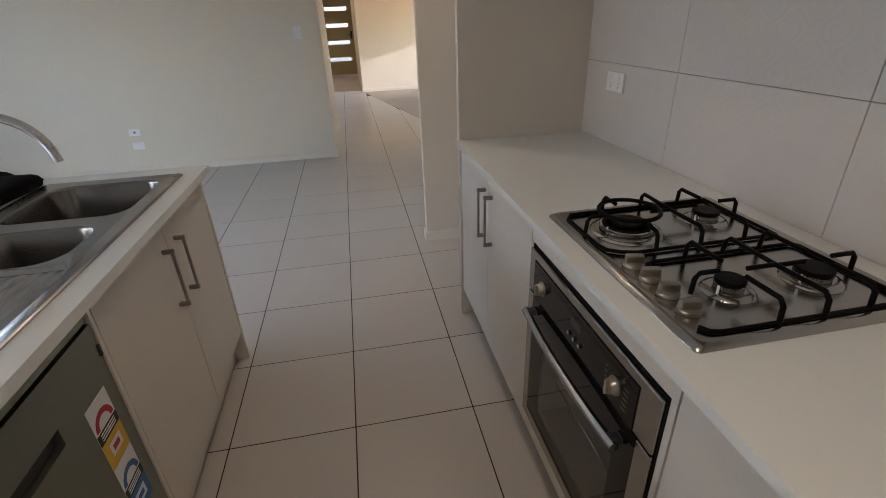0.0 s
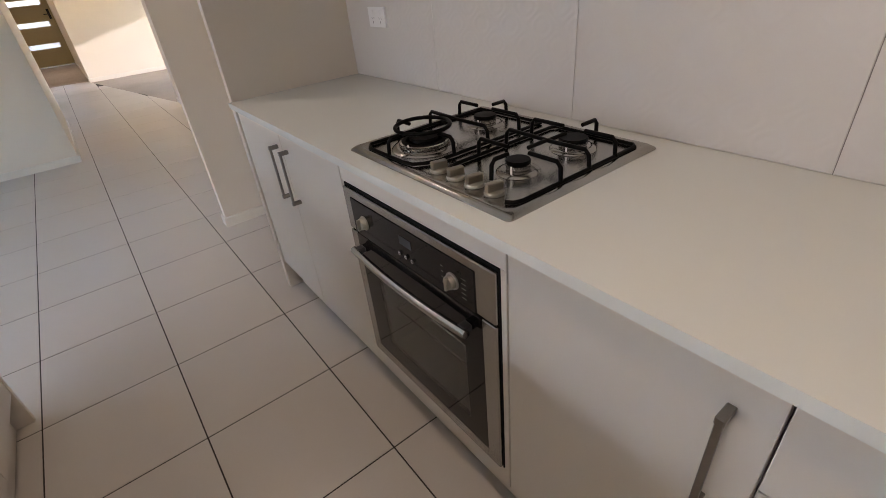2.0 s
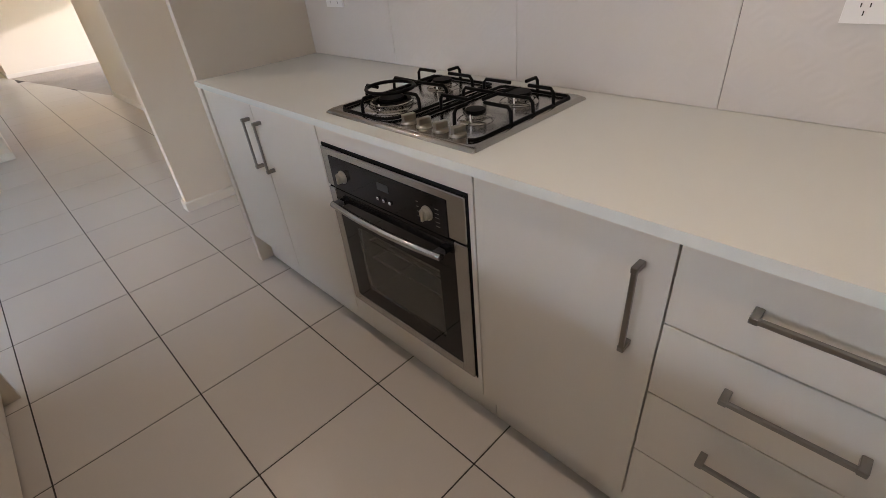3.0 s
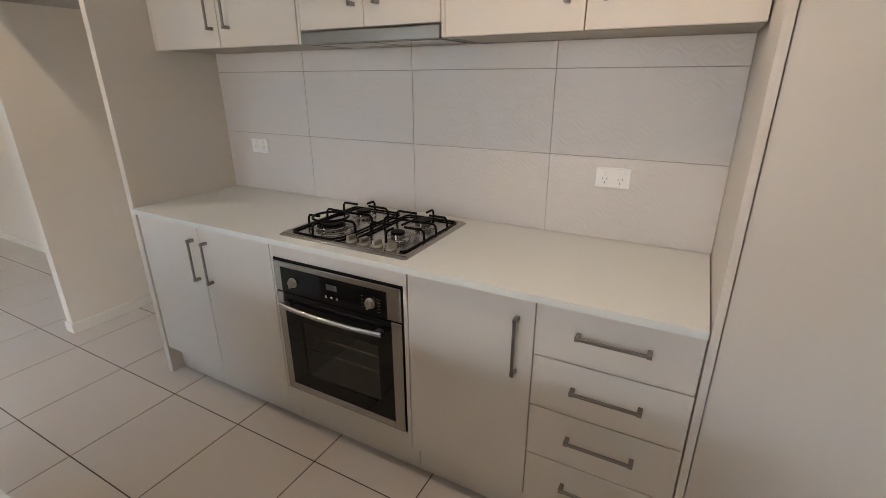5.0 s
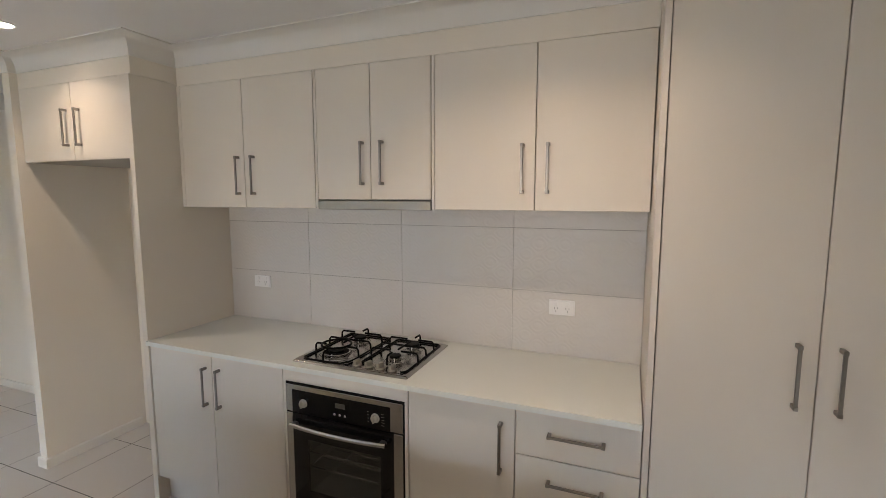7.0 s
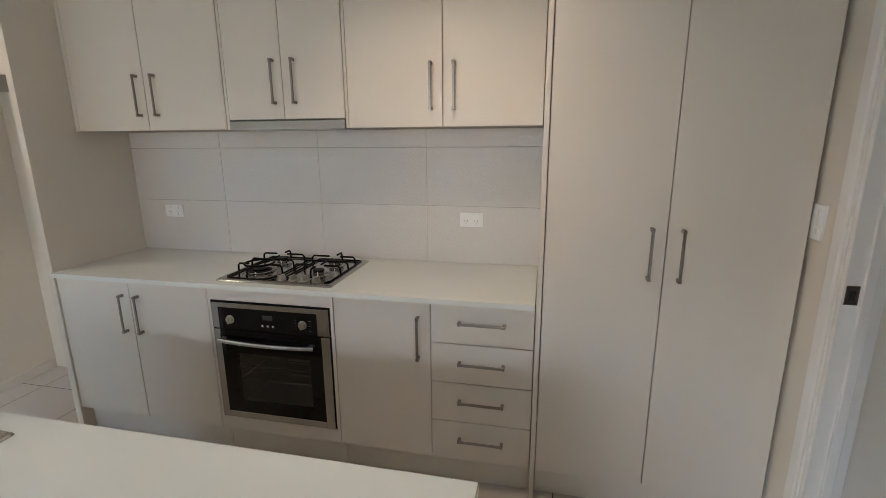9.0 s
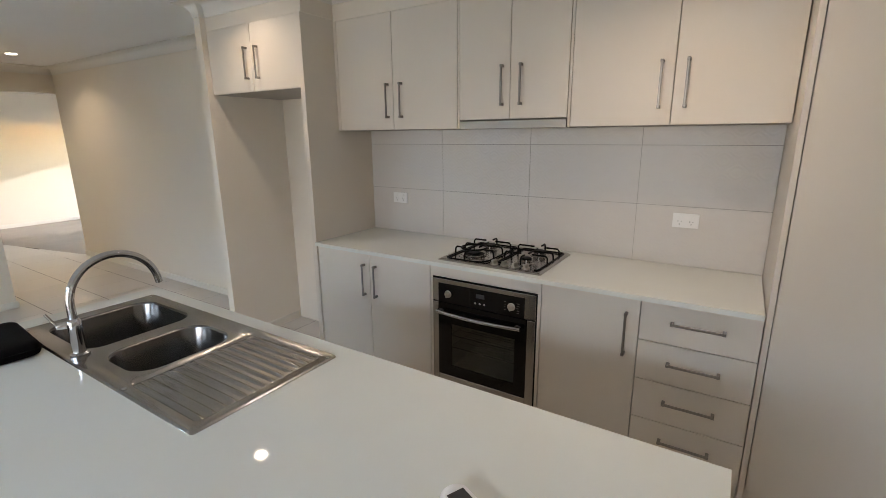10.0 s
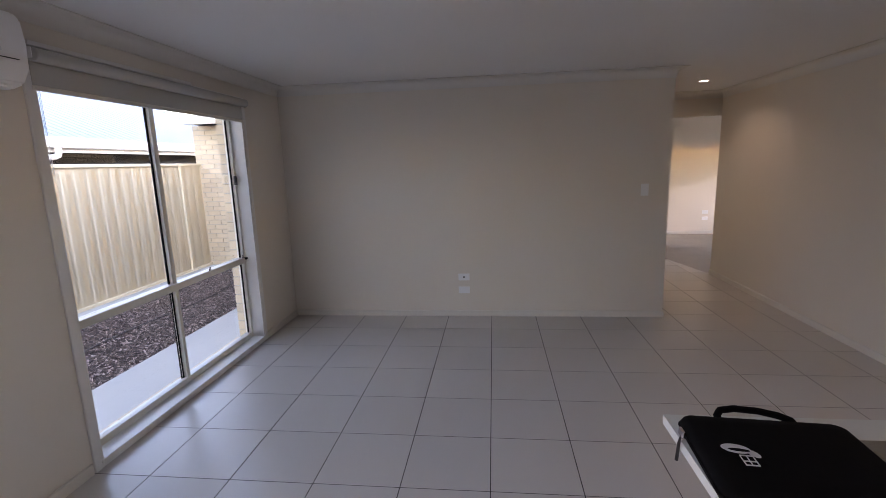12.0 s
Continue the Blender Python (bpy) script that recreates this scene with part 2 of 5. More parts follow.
def tube(points, r, sides=10, closed=False, bm=None):
    """A round bar along points."""
    bm = bm or bmesh.new()
    pts = [Vector(p) for p in points]
    k = len(pts)
    rings, side = [], None
    for i, p in enumerate(pts):
        if closed:
            d = pts[(i + 1) % k] - pts[i - 1]
        else:
            d = pts[min(i + 1, k - 1)] - pts[max(i - 1, 0)]
        d.normalize()
        if side is None:
            side = d.orthogonal().normalized()
        side = (side - d * side.dot(d)).normalized()
        up = d.cross(side)
        rad = r[i] if isinstance(r, (list, tuple)) else r
        rings.append([bm.verts.new(p + (side * math.cos(a) + up * math.sin(a)) * rad)
                      for a in [2 * math.pi * j / sides for j in range(sides)]])
    for i in range(k if closed else k - 1):
        a, c = rings[i], rings[(i + 1) % k]
        for j in range(sides):
            bm.faces.new((a[j], a[(j + 1) % sides], c[(j + 1) % sides], c[j]))
    if not closed:
        bm.faces.new(rings[0][::-1])
        bm.faces.new(rings[-1])
    return bm


def lathe(profile, at, axis="z", sides=28, bm=None):
    """Turns (radius, height) pairs round an axis through a point."""
    bm = bm or bmesh.new()
    turn = {"z": Matrix(), "x": Matrix.Rotation(radians(-90), 4, "Y"), "y": Matrix.Rotation(radians(-90), 4, "X")}[axis]
    m = Matrix.Translation(at) @ turn
    rings = []
    for r, h in profile:
        rings.append([bm.verts.new(m @ Vector((max(r, 1e-4) * math.cos(a), max(r, 1e-4) * math.sin(a), h)))
                      for a in [2 * math.pi * j / sides for j in range(sides)]])
    for a, c in zip(rings, rings[1:]):
        for j in range(sides):
            bm.faces.new((a[j], a[(j + 1) % sides], c[(j + 1) % sides], c[j]))
    bm.faces.new(rings[0][::-1])
    bm.faces.new(rings[-1])
    return bm


def sweep(profile, path, closed=False, bm=None):
    """Mitred moulding: profile of (distance from wall, height) along a plan path, with the room on its left."""
    bm = bm or bmesh.new()
    pts = [Vector(p) for p in path]
    k = len(pts)
    rings = []
    for i in range(k):
        before = (pts[i] - pts[i - 1]) if (closed or i) else (pts[1] - pts[0])
        after = (pts[(i + 1) % k] - pts[i]) if (closed or i < k - 1) else (pts[-1] - pts[-2])
        n1 = Vector((-before.y, before.x)).normalized()
        n2 = Vector((-after.y, after.x)).normalized()
        mitre = (n1 + n2) / (1 + n1.dot(n2))
        rings.append([bm.verts.new((pts[i].x + mitre.x * d, pts[i].y + mitre.y * d, z)) for d, z in profile])
    q = len(profile)
    for i in range(k if closed else k - 1):
        a, c = rings[i], rings[(i + 1) % k]
        for j in range(q):
            bm.faces.new((a[j], a[(j + 1) % q], c[(j + 1) % q], c[j]))
    if not closed:
        bm.faces.new(rings[0])
        bm.faces.new(rings[-1][::-1])
    return bm


def rounded(x0, x1, y0, y1, r, n=6):
    """Corner-rounded rectangle as plan points, anticlockwise."""
    out = []
    for cx, cy, a0 in ((x1 - r, y1 - r, 0), (x0 + r, y1 - r, 90), (x0 + r, y0 + r, 180), (x1 - r, y0 + r, 270)):
        for i in range(n + 1):
            a = radians(a0 + 90 * i / n)
            out.append((cx + r * math.cos(a), cy + r * math.sin(a)))
    return out


def strip(profile, name_points, bm=None):
    """Prism: closed outline in (x, z) pushed along y from y0 to y1."""
    bm = bm or bmesh.new()
    y0, y1 = name_points
    a = [bm.verts.new((x, y0, z)) for x, z in profile]
    c = [bm.verts.new((x, y1, z)) for x, z in profile]
    k = len(profile)
    for j in range(k):
        bm.faces.new((a[j], a[(j + 1) % k], c[(j + 1) % k], c[j]))
    bm.faces.new(a[::-1])
    bm.faces.new(c)
    return bm


# ---- setting: walls with real openings ----
def wall(name, boxes, label, material=WALL):
    bm = bmesh.new()
    for b in boxes:
        box(*b, bm=bm)
    return solid(name, bm, material, label, "wall", kind="structure")


TOP = CEIL + 0.02
WIN = (2.755, 4.605, 0.05, 2.155)      # opening of the living room window: y0, y1, z0, z1
ASSUMED_DOOR = (0.0, 1.66, 2.08)            # assumed sliding door opening behind the camera, for the fill lamp: y0, y1, head
wall("wall_west", [(WEST - 0.10, WEST, SOUTH - 0.1, ASSUMED_DOOR[0], -0.1, TOP), (WEST - 0.10, WEST, ASSUMED_DOOR[1], WIN[0] - 0.0185, -0.1, TOP), (WEST - 0.10, WEST, ASSUMED_DOOR[0], ASSUMED_DOOR[1], ASSUMED_DOOR[2], TOP), (WEST - 0.10, WEST, WIN[1] + 0.0185, YN, -0.1, TOP),
                   (WEST - 0.10, WEST, WIN[0] - 0.0185, WIN[1] + 0.0185, -0.1, WIN[2] - 0.0225), (WEST - 0.10, WEST, WIN[0] - 0.0185, WIN[1] + 0.0185, WIN[3] + 0.0185, TOP)],
     "off-white painted plasterboard wall round the tall window")
wall("wall_north", [(WEST - 0.1, XN, YN, YN + 0.10, -0.1, TOP)], "off-white painted living room end wall")
wall("wall_hall_west", [(XN - 0.10, XN, YN + 0.10, 7.30, -0.1, TOP), (-0.82, XN - 0.10, 7.20, 7.30, -0.1, TOP), (-0.82, -0.72, 7.30, 14.5, -0.1, TOP)],
     "cream painted side wall of the hall")
DOORWAY = (3.10, 3.95, 2.075)          # opening off the hall: y0, y1, head
wall("wall_east", [(XW, XW + 0.10, SOUTH, DOORWAY[0], -0.1, TOP), (XW, XW + 0.10, DOORWAY[1], 7.20, -0.1, TOP),
                   (XW, XW + 0.10, DOORWAY[0], DOORWAY[1], DOORWAY[2], TOP)], "off-white painted wall along kitchen and hall")
wall("wall_nib", [(0.412, XW, 2.887, 2.953, -0.1, TOP)], "off-white nib wall beside the refrigerator recess")
wall("wall_hall_header", [(XN, XW + 0.1, 7.20, 7.30, 2.10, TOP)], "cream painted header over the hall opening")
DOOR_S = (-0.57, 0.26, 2.06)           # opening beside the pantry: x0, x1, head
wall("wall_south", [(DOOR_S[1], XW, SOUTH - 0.10, SOUTH, -0.1, TOP), (WEST, DOOR_S[0], SOUTH - 0.10, SOUTH, -0.1, TOP),
                    (DOOR_S[0], DOOR_S[1], SOUTH - 0.10, SOUTH, DOOR_S[2], TOP)], "off-white painted wall beside the pantry")
FRW = (7.50, 10.30, 0.03, 1.79)         # front room window
wall("wall_front_room", [(0.285, 5.1, 10.70, 10.80, -0.1, TOP), (0.285, 0.385, 10.80, 14.5, -0.1, TOP),
                         (5.0, 5.1, 7.0, FRW[0], -0.1, TOP), (5.0, 5.1, FRW[1], 10.70, -0.1, TOP),
                         (5.0, 5.1, FRW[0], FRW[1], -0.1, FRW[2]), (5.0, 5.1, FRW[0], FRW[1], FRW[3], TOP),
                         (XW + 0.1, 5.0, 7.10, 7.20, -0.1, TOP)], "cream painted walls of the sunlit front room")
wall("wall_entry", [(-0.82, 0.385, 14.5, 14.6, 2.1, TOP), (-0.82, -0.58, 14.5, 14.6, -0.1, 2.1), (0.30, 0.385, 14.5, 14.6, -0.1, 2.1)],
     "cream painted wall round the entry door")
# Added wall, out of view, that trims the sun patch from below.
wall("wall_garden", [(8.0, 8.1, 4.0, 13.0, -0.2, 1.55)], "unseen wall added outside the front room to cut low sun")
wall("wall_side_room", [(3.0, 3.1, 2.2, 3.4, -0.1, TOP), (3.0, 3.1, 4.6, 5.2, -0.1, TOP), (3.0, 3.1, 3.4, 4.6, -0.1, 0.9), (3.0, 3.1, 3.4, 4.6, 2.1, TOP),
                        (XW + 0.1, 3.0, 2.2, 2.3, -0.1, TOP), (XW + 0.1, 3.0, 5.1, 5.2, -0.1, TOP)],
     "cream walls of the small room off the hall")
wall("wall_passage", [(0.34, 0.44, SOUTH - 2.0, SOUTH - 0.10, -0.1, TOP), (-1.5, 0.34, SOUTH - 2.1, SOUTH - 2.0, -0.1, TOP), (-1.6, -1.5, SOUTH - 2.1, SOUTH - 0.10, -0.1, TOP)],
     "white walls of the passage behind the kitchen")

bm = bmesh.new()
box(WEST - 0.45, 5.5, SOUTH - 2.1, 15.0, CEIL, CEIL + 0.25, bm=bm)
solid("ceiling", bm, CEILING, "flat white plasterboard ceiling", "ceiling", kind="structure")

COVE = [(0, CEIL + 0.001), (0, CEIL - 0.09), (0.006, CEIL - 0.09)]
COVE += [(0.085 - 0.079 * math.cos(radians(a)), CEIL - 0.085 + 0.079 * math.sin(radians(a))) for a in range(0, 91, 10)]
COVE += [(0.092, CEIL - 0.006), (0.092, CEIL + 0.001)]
OUTLINE = [(WEST, SOUTH), (0.45, SOUTH), (0.45, -0.396), (0.70, -0.396), (0.70, 1.958), (0.45, 1.958), (0.45, 2.887),
           (0.412, 2.887), (0.412, 2.953), (XW, 2.953), (XW, 7.20), (XN, 7.20), (XN, YN), (WEST, YN)]
solid("cornice", sweep(COVE, OUTLINE, closed=True), COVE_PAINT, "white cove cornice where walls meet ceiling", "cornice", kind="structure", smooth=35)

bm = box(0.45, XW, SOUTH, -0.396, 2.236, TOP)
box(0.70, XW, -0.396, 1.958, 2.226, TOP, bm=bm)
box(0.45, XW, 1.958, 2.887, 2.236, TOP, bm=bm)
solid("wall_bulkhead", bm, WALL, "off-white plaster bulkhead above the kitchen cupboards", "bulkhead", kind="structure")

SKIRT = [(0, 0), (0.012, 0), (0.012, 0.055), (0.008, 0.062), (0, 0.062)]
for nm, run in (("baseboard_north", [(XN, 7.2), (XN, YN), (WEST, YN), (WEST, WIN[1] + 0.05)]),
                ("baseboard_west", [(WEST, WIN[0] - 0.07), (WEST, ASSUMED_DOOR[1] + 0.01)]),
                ("baseboard_nib", [(1.0, 2.887), (0.412, 2.887), (0.412, 2.953), (XW, 2.953), (XW, DOORWAY[0])]),
                ("baseboard_hall", [(XW, DOORWAY[1]), (XW, 7.20), (XW + 0.1, 7.2)]),
                ("baseboard_front_room", [(5.0, 10.70), (0.285, 10.70), (0.285, 14.4)])):
    solid(nm, sweep(SKIRT, run), SKIRT_PAINT, "low off-white painted skirting board", "baseboard", kind="structure")

# ---- openings: window, doors ----
def living_window():
    y0, y1, z0, z1 = WIN
    w = thing("window_1", (WEST, (y0 + y1) / 2, 0), "tall cream aluminium window with sliding upper sash, facing the side yard", "window", kind="structure")
    # white timber lining and narrow architrave
    lining = bmesh.new()
    for b in ((WEST - 0.10, WEST + 0.012, y0 - 0.018, y0, z0, z1), (WEST - 0.10, WEST + 0.012, y1, y1 + 0.018, z0, z1),
              (WEST - 0.10, WEST + 0.012, y0 - 0.018, y1 + 0.018, z1, z1 + 0.018)):
        box(*b, bevel=0.0015, bm=lining)
    part("lining", lining, TRIM, w)
    arch = bmesh.new()
    for b in ((WEST, WEST + 0.016, y0 - 0.062, y0 - 0.018, 0.0, z1 + 0.062), (WEST, WEST + 0.016, y1 + 0.018, y1 + 0.062, 0.0, z1 + 0.062),
              (WEST, WEST + 0.016, y0 - 0.018, y1 + 0.018, z1 + 0.018, z1 + 0.062)):
        box(*b, bevel=0.003, bm=arch)
    part("architrave", arch, TRIM, w)
    part("window_sill", box(WEST - 0.10, WEST + 0.020, y0 - 0.018, y1 + 0.018, z0 - 0.022, z0, bevel=0.003), TRIM, w)
    part("apron", box(WEST, WEST + 0.010, y0 - 0.018, y1 + 0.018, 0.0, z0 - 0.022, bevel=0.001), TRIM, w)
    xa, xb = WEST - 0.155, WEST - 0.095        # aluminium frame depth
    fr = bmesh.new()
    for b in ((xa, xb, y0, y0 + 0.028, z0, z1), (xa, xb, y1 - 0.028, y1, z0, z1), (xa, xb, y0 + 0.028, y1 - 0.028, z0, z0 + 0.045),
              (xa, xb, y0 + 0.028, y1 - 0.028, z1 - 0.035, z1)):
        box(*b, bevel=0.002, bm=fr)
    part("window_frame", fr, FRAME_ALU, w)
    tz = 0.765
    part("transom", box(xa, xb + 0.012, y0 + 0.028, y1 - 0.028, tz, tz + 0.05, bevel=0.003), FRAME_ALU, w)
    ym = 3.66
    part("mullion", box(xa + 0.01, xb, ym - 0.016, ym + 0.016, z0 + 0.045, tz, bevel=0.002), FRAME_ALU, w)
    part("sash", box(xa + 0.004, xa + 0.03, ym - 0.022, ym + 0.022, tz + 0.05, z1 - 0.035, bevel=0.003), FRAME_ALU, w)
    part("sash_stile", box(xa + 0.032, xb - 0.004, ym - 0.03, ym + 0.014, tz + 0.05, z1 - 0.035, bevel=0.003), FRAME_ALU, w)
    seals = bmesh.new()
    for yy in (y0 + 0.028, ym + 0.016, y1 - 0.034):
        box(xa + 0.02, xa + 0.034, yy, yy + 0.006, z0 + 0.045, z1 - 0.035, bm=seals)
    box(xa + 0.018, xa + 0.028, ym - 0.036, ym - 0.030, z0 + 0.045, z1 - 0.035, bm=seals)
    part("glazing_seal", seals, RUBBER, w)
    gasket = bmesh.new()
    box(xa + 0.029, xa + 0.034, ym - 0.042, ym - 0.0302, tz + 0.05, z1 - 0.035, bm=gasket)
    box(xa + 0.029, xa + 0.034, ym - 0.027, ym - 0.0162, z0 + 0.045, tz, bm=gasket)
    box(xa + 0.029, xa + 0.034, y1 - 0.0385, y1 - 0.0282, z0 + 0.045, z1 - 0.035, bm=gasket)
    part("gasket", gasket, RUBBER, w)
    for a, c, lo, hi in ((y0 + 0.028, ym - 0.016, z0 + 0.045, tz), (ym + 0.016, y1 - 0.028, z0 + 0.045, tz),
                         (y0 + 0.028, ym - 0.02, tz + 0.05, z1 - 0.035), (ym + 0.014, y1 - 0.028, tz + 0.05, z1 - 0.035)):
        p = part("pane", box(xa + 0.024, xa + 0.028, a, c, lo, hi), CLEAR, w)
        p.visible_shadow = False
    for yy in (4.05, y1 - 0.06):
        part("sash_clip", tube([(xb + 0.012, yy - 0.008, tz + 0.05), (xb + 0.012, yy - 0.008, tz + 0.075), (xb + 0.012, yy + 0.008, tz + 0.075), (xb + 0.012, yy + 0.008, tz + 0.05)], 0.0025, 6), RUBBER, w)
    part("sash_lock", box(xb, xb + 0.022, y1 - 0.05, y1 - 0.026, 1.47, 1.55, bevel=0.004), BLACK, w, "black sash lock")
    part("latch", box(xb + 0.002, xb + 0.03, y1 - 0.028, y1 - 0.004, tz + 0.03, tz + 0.05, bevel=0.003), BLACK, w)


living_window()


def roller_blind():
    y0, y1 = WIN[0] - 0.045, WIN[1] + 0.02
    b = thing("roller_blind", (WEST, 3.68, 2.19), "pale grey roller blind, almost fully rolled up above the window", "blind")
    xr = WEST + 0.052
    part("roller", lathe([(0.030, 0), (0.034, 0.004), (0.034, y1 - y0 - 0.024), (0.030, y1 - y0 - 0.02)], (xr, y0 + 0.01, 2.165), "y", 20), BLIND, b, smooth=30)
    part("fabric", box(xr - 0.034, xr - 0.031, y0 + 0.02, y1 - 0.02, 2.02, 2.165), BLIND, b)
    part("bottom_rail", box(xr - 0.040, xr - 0.026, y0 + 0.018, y1 - 0.018, 2.005, 2.03, bevel=0.004), FRAME_ALU, b)
    for yy in (y0 - 0.001, y1 - 0.004):
        part("bracket", box(WEST + 0.0, xr + 0.012, yy, yy + 0.005, 2.145, 2.195, bevel=0.002), WHITE_PLASTIC, b)
    part("batten", box(WEST + 0.016, WEST + 0.050, y0, y1 - 0.72, 2.204, 2.226, bevel=0.002), TRIM, b)
    chain = [(WEST + 0.004, WIN[0] + 0.012 + dy, z) for dy, z in ((0, 2.14), (0.001, 1.9), (0, 1.62), (0.004, 1.605), (0.008, 1.62), (0.008, 1.9), (0.009, 2.14))]
    part("bead_chain", tube(chain, 0.0013, 6), WHITE_PLASTIC, b)


roller_blind()


def air_conditioner():
    a = thing("air_conditioner", (WEST, 2.10, 1.98), "white wall-mounted split air conditioner beside the window", "air conditioner")
    prof = [(WEST, 1.985), (WEST + 0.10, 1.975), (WEST + 0.165, 1.995), (WEST + 0.20, 2.05), (WEST + 0.21, 2.15), (WEST + 0.20, 2.25), (WEST + 0.17, 2.285), (WEST, 2.29)]
    bmx = strip(prof, (1.74, 2.56))
    bmesh.ops.bevel(bmx, geom=list(bmx.edges), offset=0.010, segments=2, affect="EDGES")
    part("casing", bmx, WHITE_PLASTIC, a, smooth=40)
    part("louvre", box(WEST + 0.11, WEST + 0.175, 1.78, 2.47, 1.972, 1.980, bevel=0.002), WHITE_PLASTIC, a)
    part("panel_seam", box(WEST + 0.205, WEST + 0.2115, 1.74, 2.51, 2.085, 2.088), DARK_SLOT, a)
    part("intake_grille", box(WEST + 0.03, WEST + 0.14, 1.78, 2.47, 2.288, 2.2925), DARK_SLOT, a)
    part("display", box(WEST + 0.207, WEST + 0.212, 2.38, 2.44, 2.11, 2.125), LOGO_WHITE, a)


air_conditioner()


def entry_door():
    d = thing("door_1", (-0.14, 14.5, 0), "olive-brown timber entry door with four narrow frosted panes", "door", kind="structure")
    leaf = bmesh.new()
    panes = [(0.375, 0.475), (0.815, 0.915), (1.245, 1.345), (1.655, 1.755)]
    x0, x1 = -0.57, 0.29
    z = 0.004
    for lo, hi in panes + [(2.075, 2.075)]:
        box(x0, x1, 14.51, 14.55, z, lo, bm=leaf)
        z = hi
    for lo, hi in panes:
        box(x0, -0.44, 14.51, 14.55, lo, hi, bm=leaf)
        box(0.16, x1, 14.51, 14.55, lo, hi, bm=leaf)
    part("leaf", leaf, DOOR_WOOD, d)
    for lo, hi in panes:
        part("pane", box(-0.44, 0.16, 14.52, 14.535, lo, hi), FROSTED, d, "pale frosted pane")
    part("handle_plate", box(0.20, 0.245, 14.50, 14.51, 0.95, 1.15, bevel=0.003), BLACK, d)
    part("lever", tube([(0.222, 14.50, 1.05), (0.222, 14.46, 1.05), (0.12, 14.455, 1.05)], 0.009), BLACK, d)
    fr = bmesh.new()
    for b in ((-0.62, -0.565, 14.46, 14.56, 0, 2.12), (0.285, 0.34, 14.46, 14.56, 0, 2.12), (-0.565, 0.285, 14.46, 14.56, 2.07, 2.12)):
        box(*b, bm=fr)
    part("door_frame", fr, DOOR_WOOD, d)


entry_door()


def side_door():
    """Square-set doorway off the hall with a plain jamb and a leaf swung into the room."""
    y0, y1, zh = DOORWAY
    d = thing("door_2", (XW, (y0 + y1) / 2, 0), "cream timber door jamb with the door leaf swung inwards", "door", kind="structure")
    fr = bmesh.new()
    for b in ((XW + 0.06, XW + 0.105, y0, y0 + 0.02, 0, zh), (XW + 0.06, XW + 0.105, y1 - 0.02, y1, 0, zh), (XW + 0.06, XW + 0.105, y0 + 0.02, y1 - 0.02, zh - 0.025, zh)):
        box(*b, bevel=0.002, bm=fr)
    part("door_frame", fr, TRIM, d)
    leaf = part("leaf", box(XW + 0.12, XW + 0.92, y1 + 0.06, y1 + 0.095, 0.012, 2.04, bevel=0.002), TRIM, d)
    part("door_handle", tube([(XW + 0.85, y1 + 0.06, 1.0), (XW + 0.85, y1 + 0.01, 1.0), (XW + 0.74, y1 + 0.01, 1.0)], 0.009), NICKEL, leaf)


side_door()


def south_doorway():
    x0, x1, zh = DOOR_S
    d = thing("door_3", ((x0 + x1) / 2, SOUTH, 0), "white painted doorway with architrave and steel striker plate", "door", kind="structure")
    arch = bmesh.new()
    prof = [(0.0, 0.0), (0.062, 0.0), (0.062, 0.010), (0.050, 0.017), (0.018, 0.013), (0.010, 0.008), (0.0, 0.008)]
    for sgn, xe in ((1, x1 + 0.004), (-1, x0 - 0.004)):
        lo = [arch.verts.new((xe + sgn * u, SOUTH + v, 0.0)) for u, v in prof]
        hi = [arch.verts.new((xe + sgn * u, SOUTH + v, zh + 0.06)) for u, v in prof]
        for j in range(len(prof)):
            k = (j + 1) % len(prof)
            arch.faces.new((lo[j], lo[k], hi[k], hi[j]))
        arch.faces.new(lo)
        arch.faces.new(hi)
    box(x0 - 0.004, x1 + 0.004, SOUTH, SOUTH + 0.012, zh, zh + 0.06, bm=arch)
    part("architrave", arch, TRIM, d)
    jamb = bmesh.new()
    box(x1 - 0.02, x1, SOUTH - 0.11, SOUTH + 0.002, 0, zh, bevel=0.0015, bm=jamb)
    box(x0, x0 + 0.02, SOUTH - 0.11, SOUTH + 0.002, 0, zh, bevel=0.0015, bm=jamb)
    box(x0 + 0.02, x1 - 0.02, SOUTH - 0.11, SOUTH + 0.002, zh - 0.02, zh, bevel=0.0015, bm=jamb)
    part("jamb", jamb, TRIM, d)
    stop = bmesh.new()
    box(x1 - 0.032, x1 - 0.02, SOUTH - 0.075, SOUTH - 0.045, 0, zh - 0.02, bevel=0.0015, bm=stop)
    box(x0 + 0.02, x0 + 0.032, SOUTH - 0.075, SOUTH - 0.045, 0, zh - 0.02, bevel=0.0015, bm=stop)
    part("door_stop", stop, TRIM, d)
    plate = part("striker_plate", box(x1 - 0.0225, x1 - 0.0198, SOUTH - 0.040, SOUTH - 0.004, 1.035, 1.095, bevel=0.001), NICKEL, d, "small steel striker plate")
    part("latch_hole", box(x1 - 0.0235, x1 - 0.0224, SOUTH - 0.030, SOUTH - 0.014, 1.05, 1.08), DARK_SLOT, plate)


south_doorway()


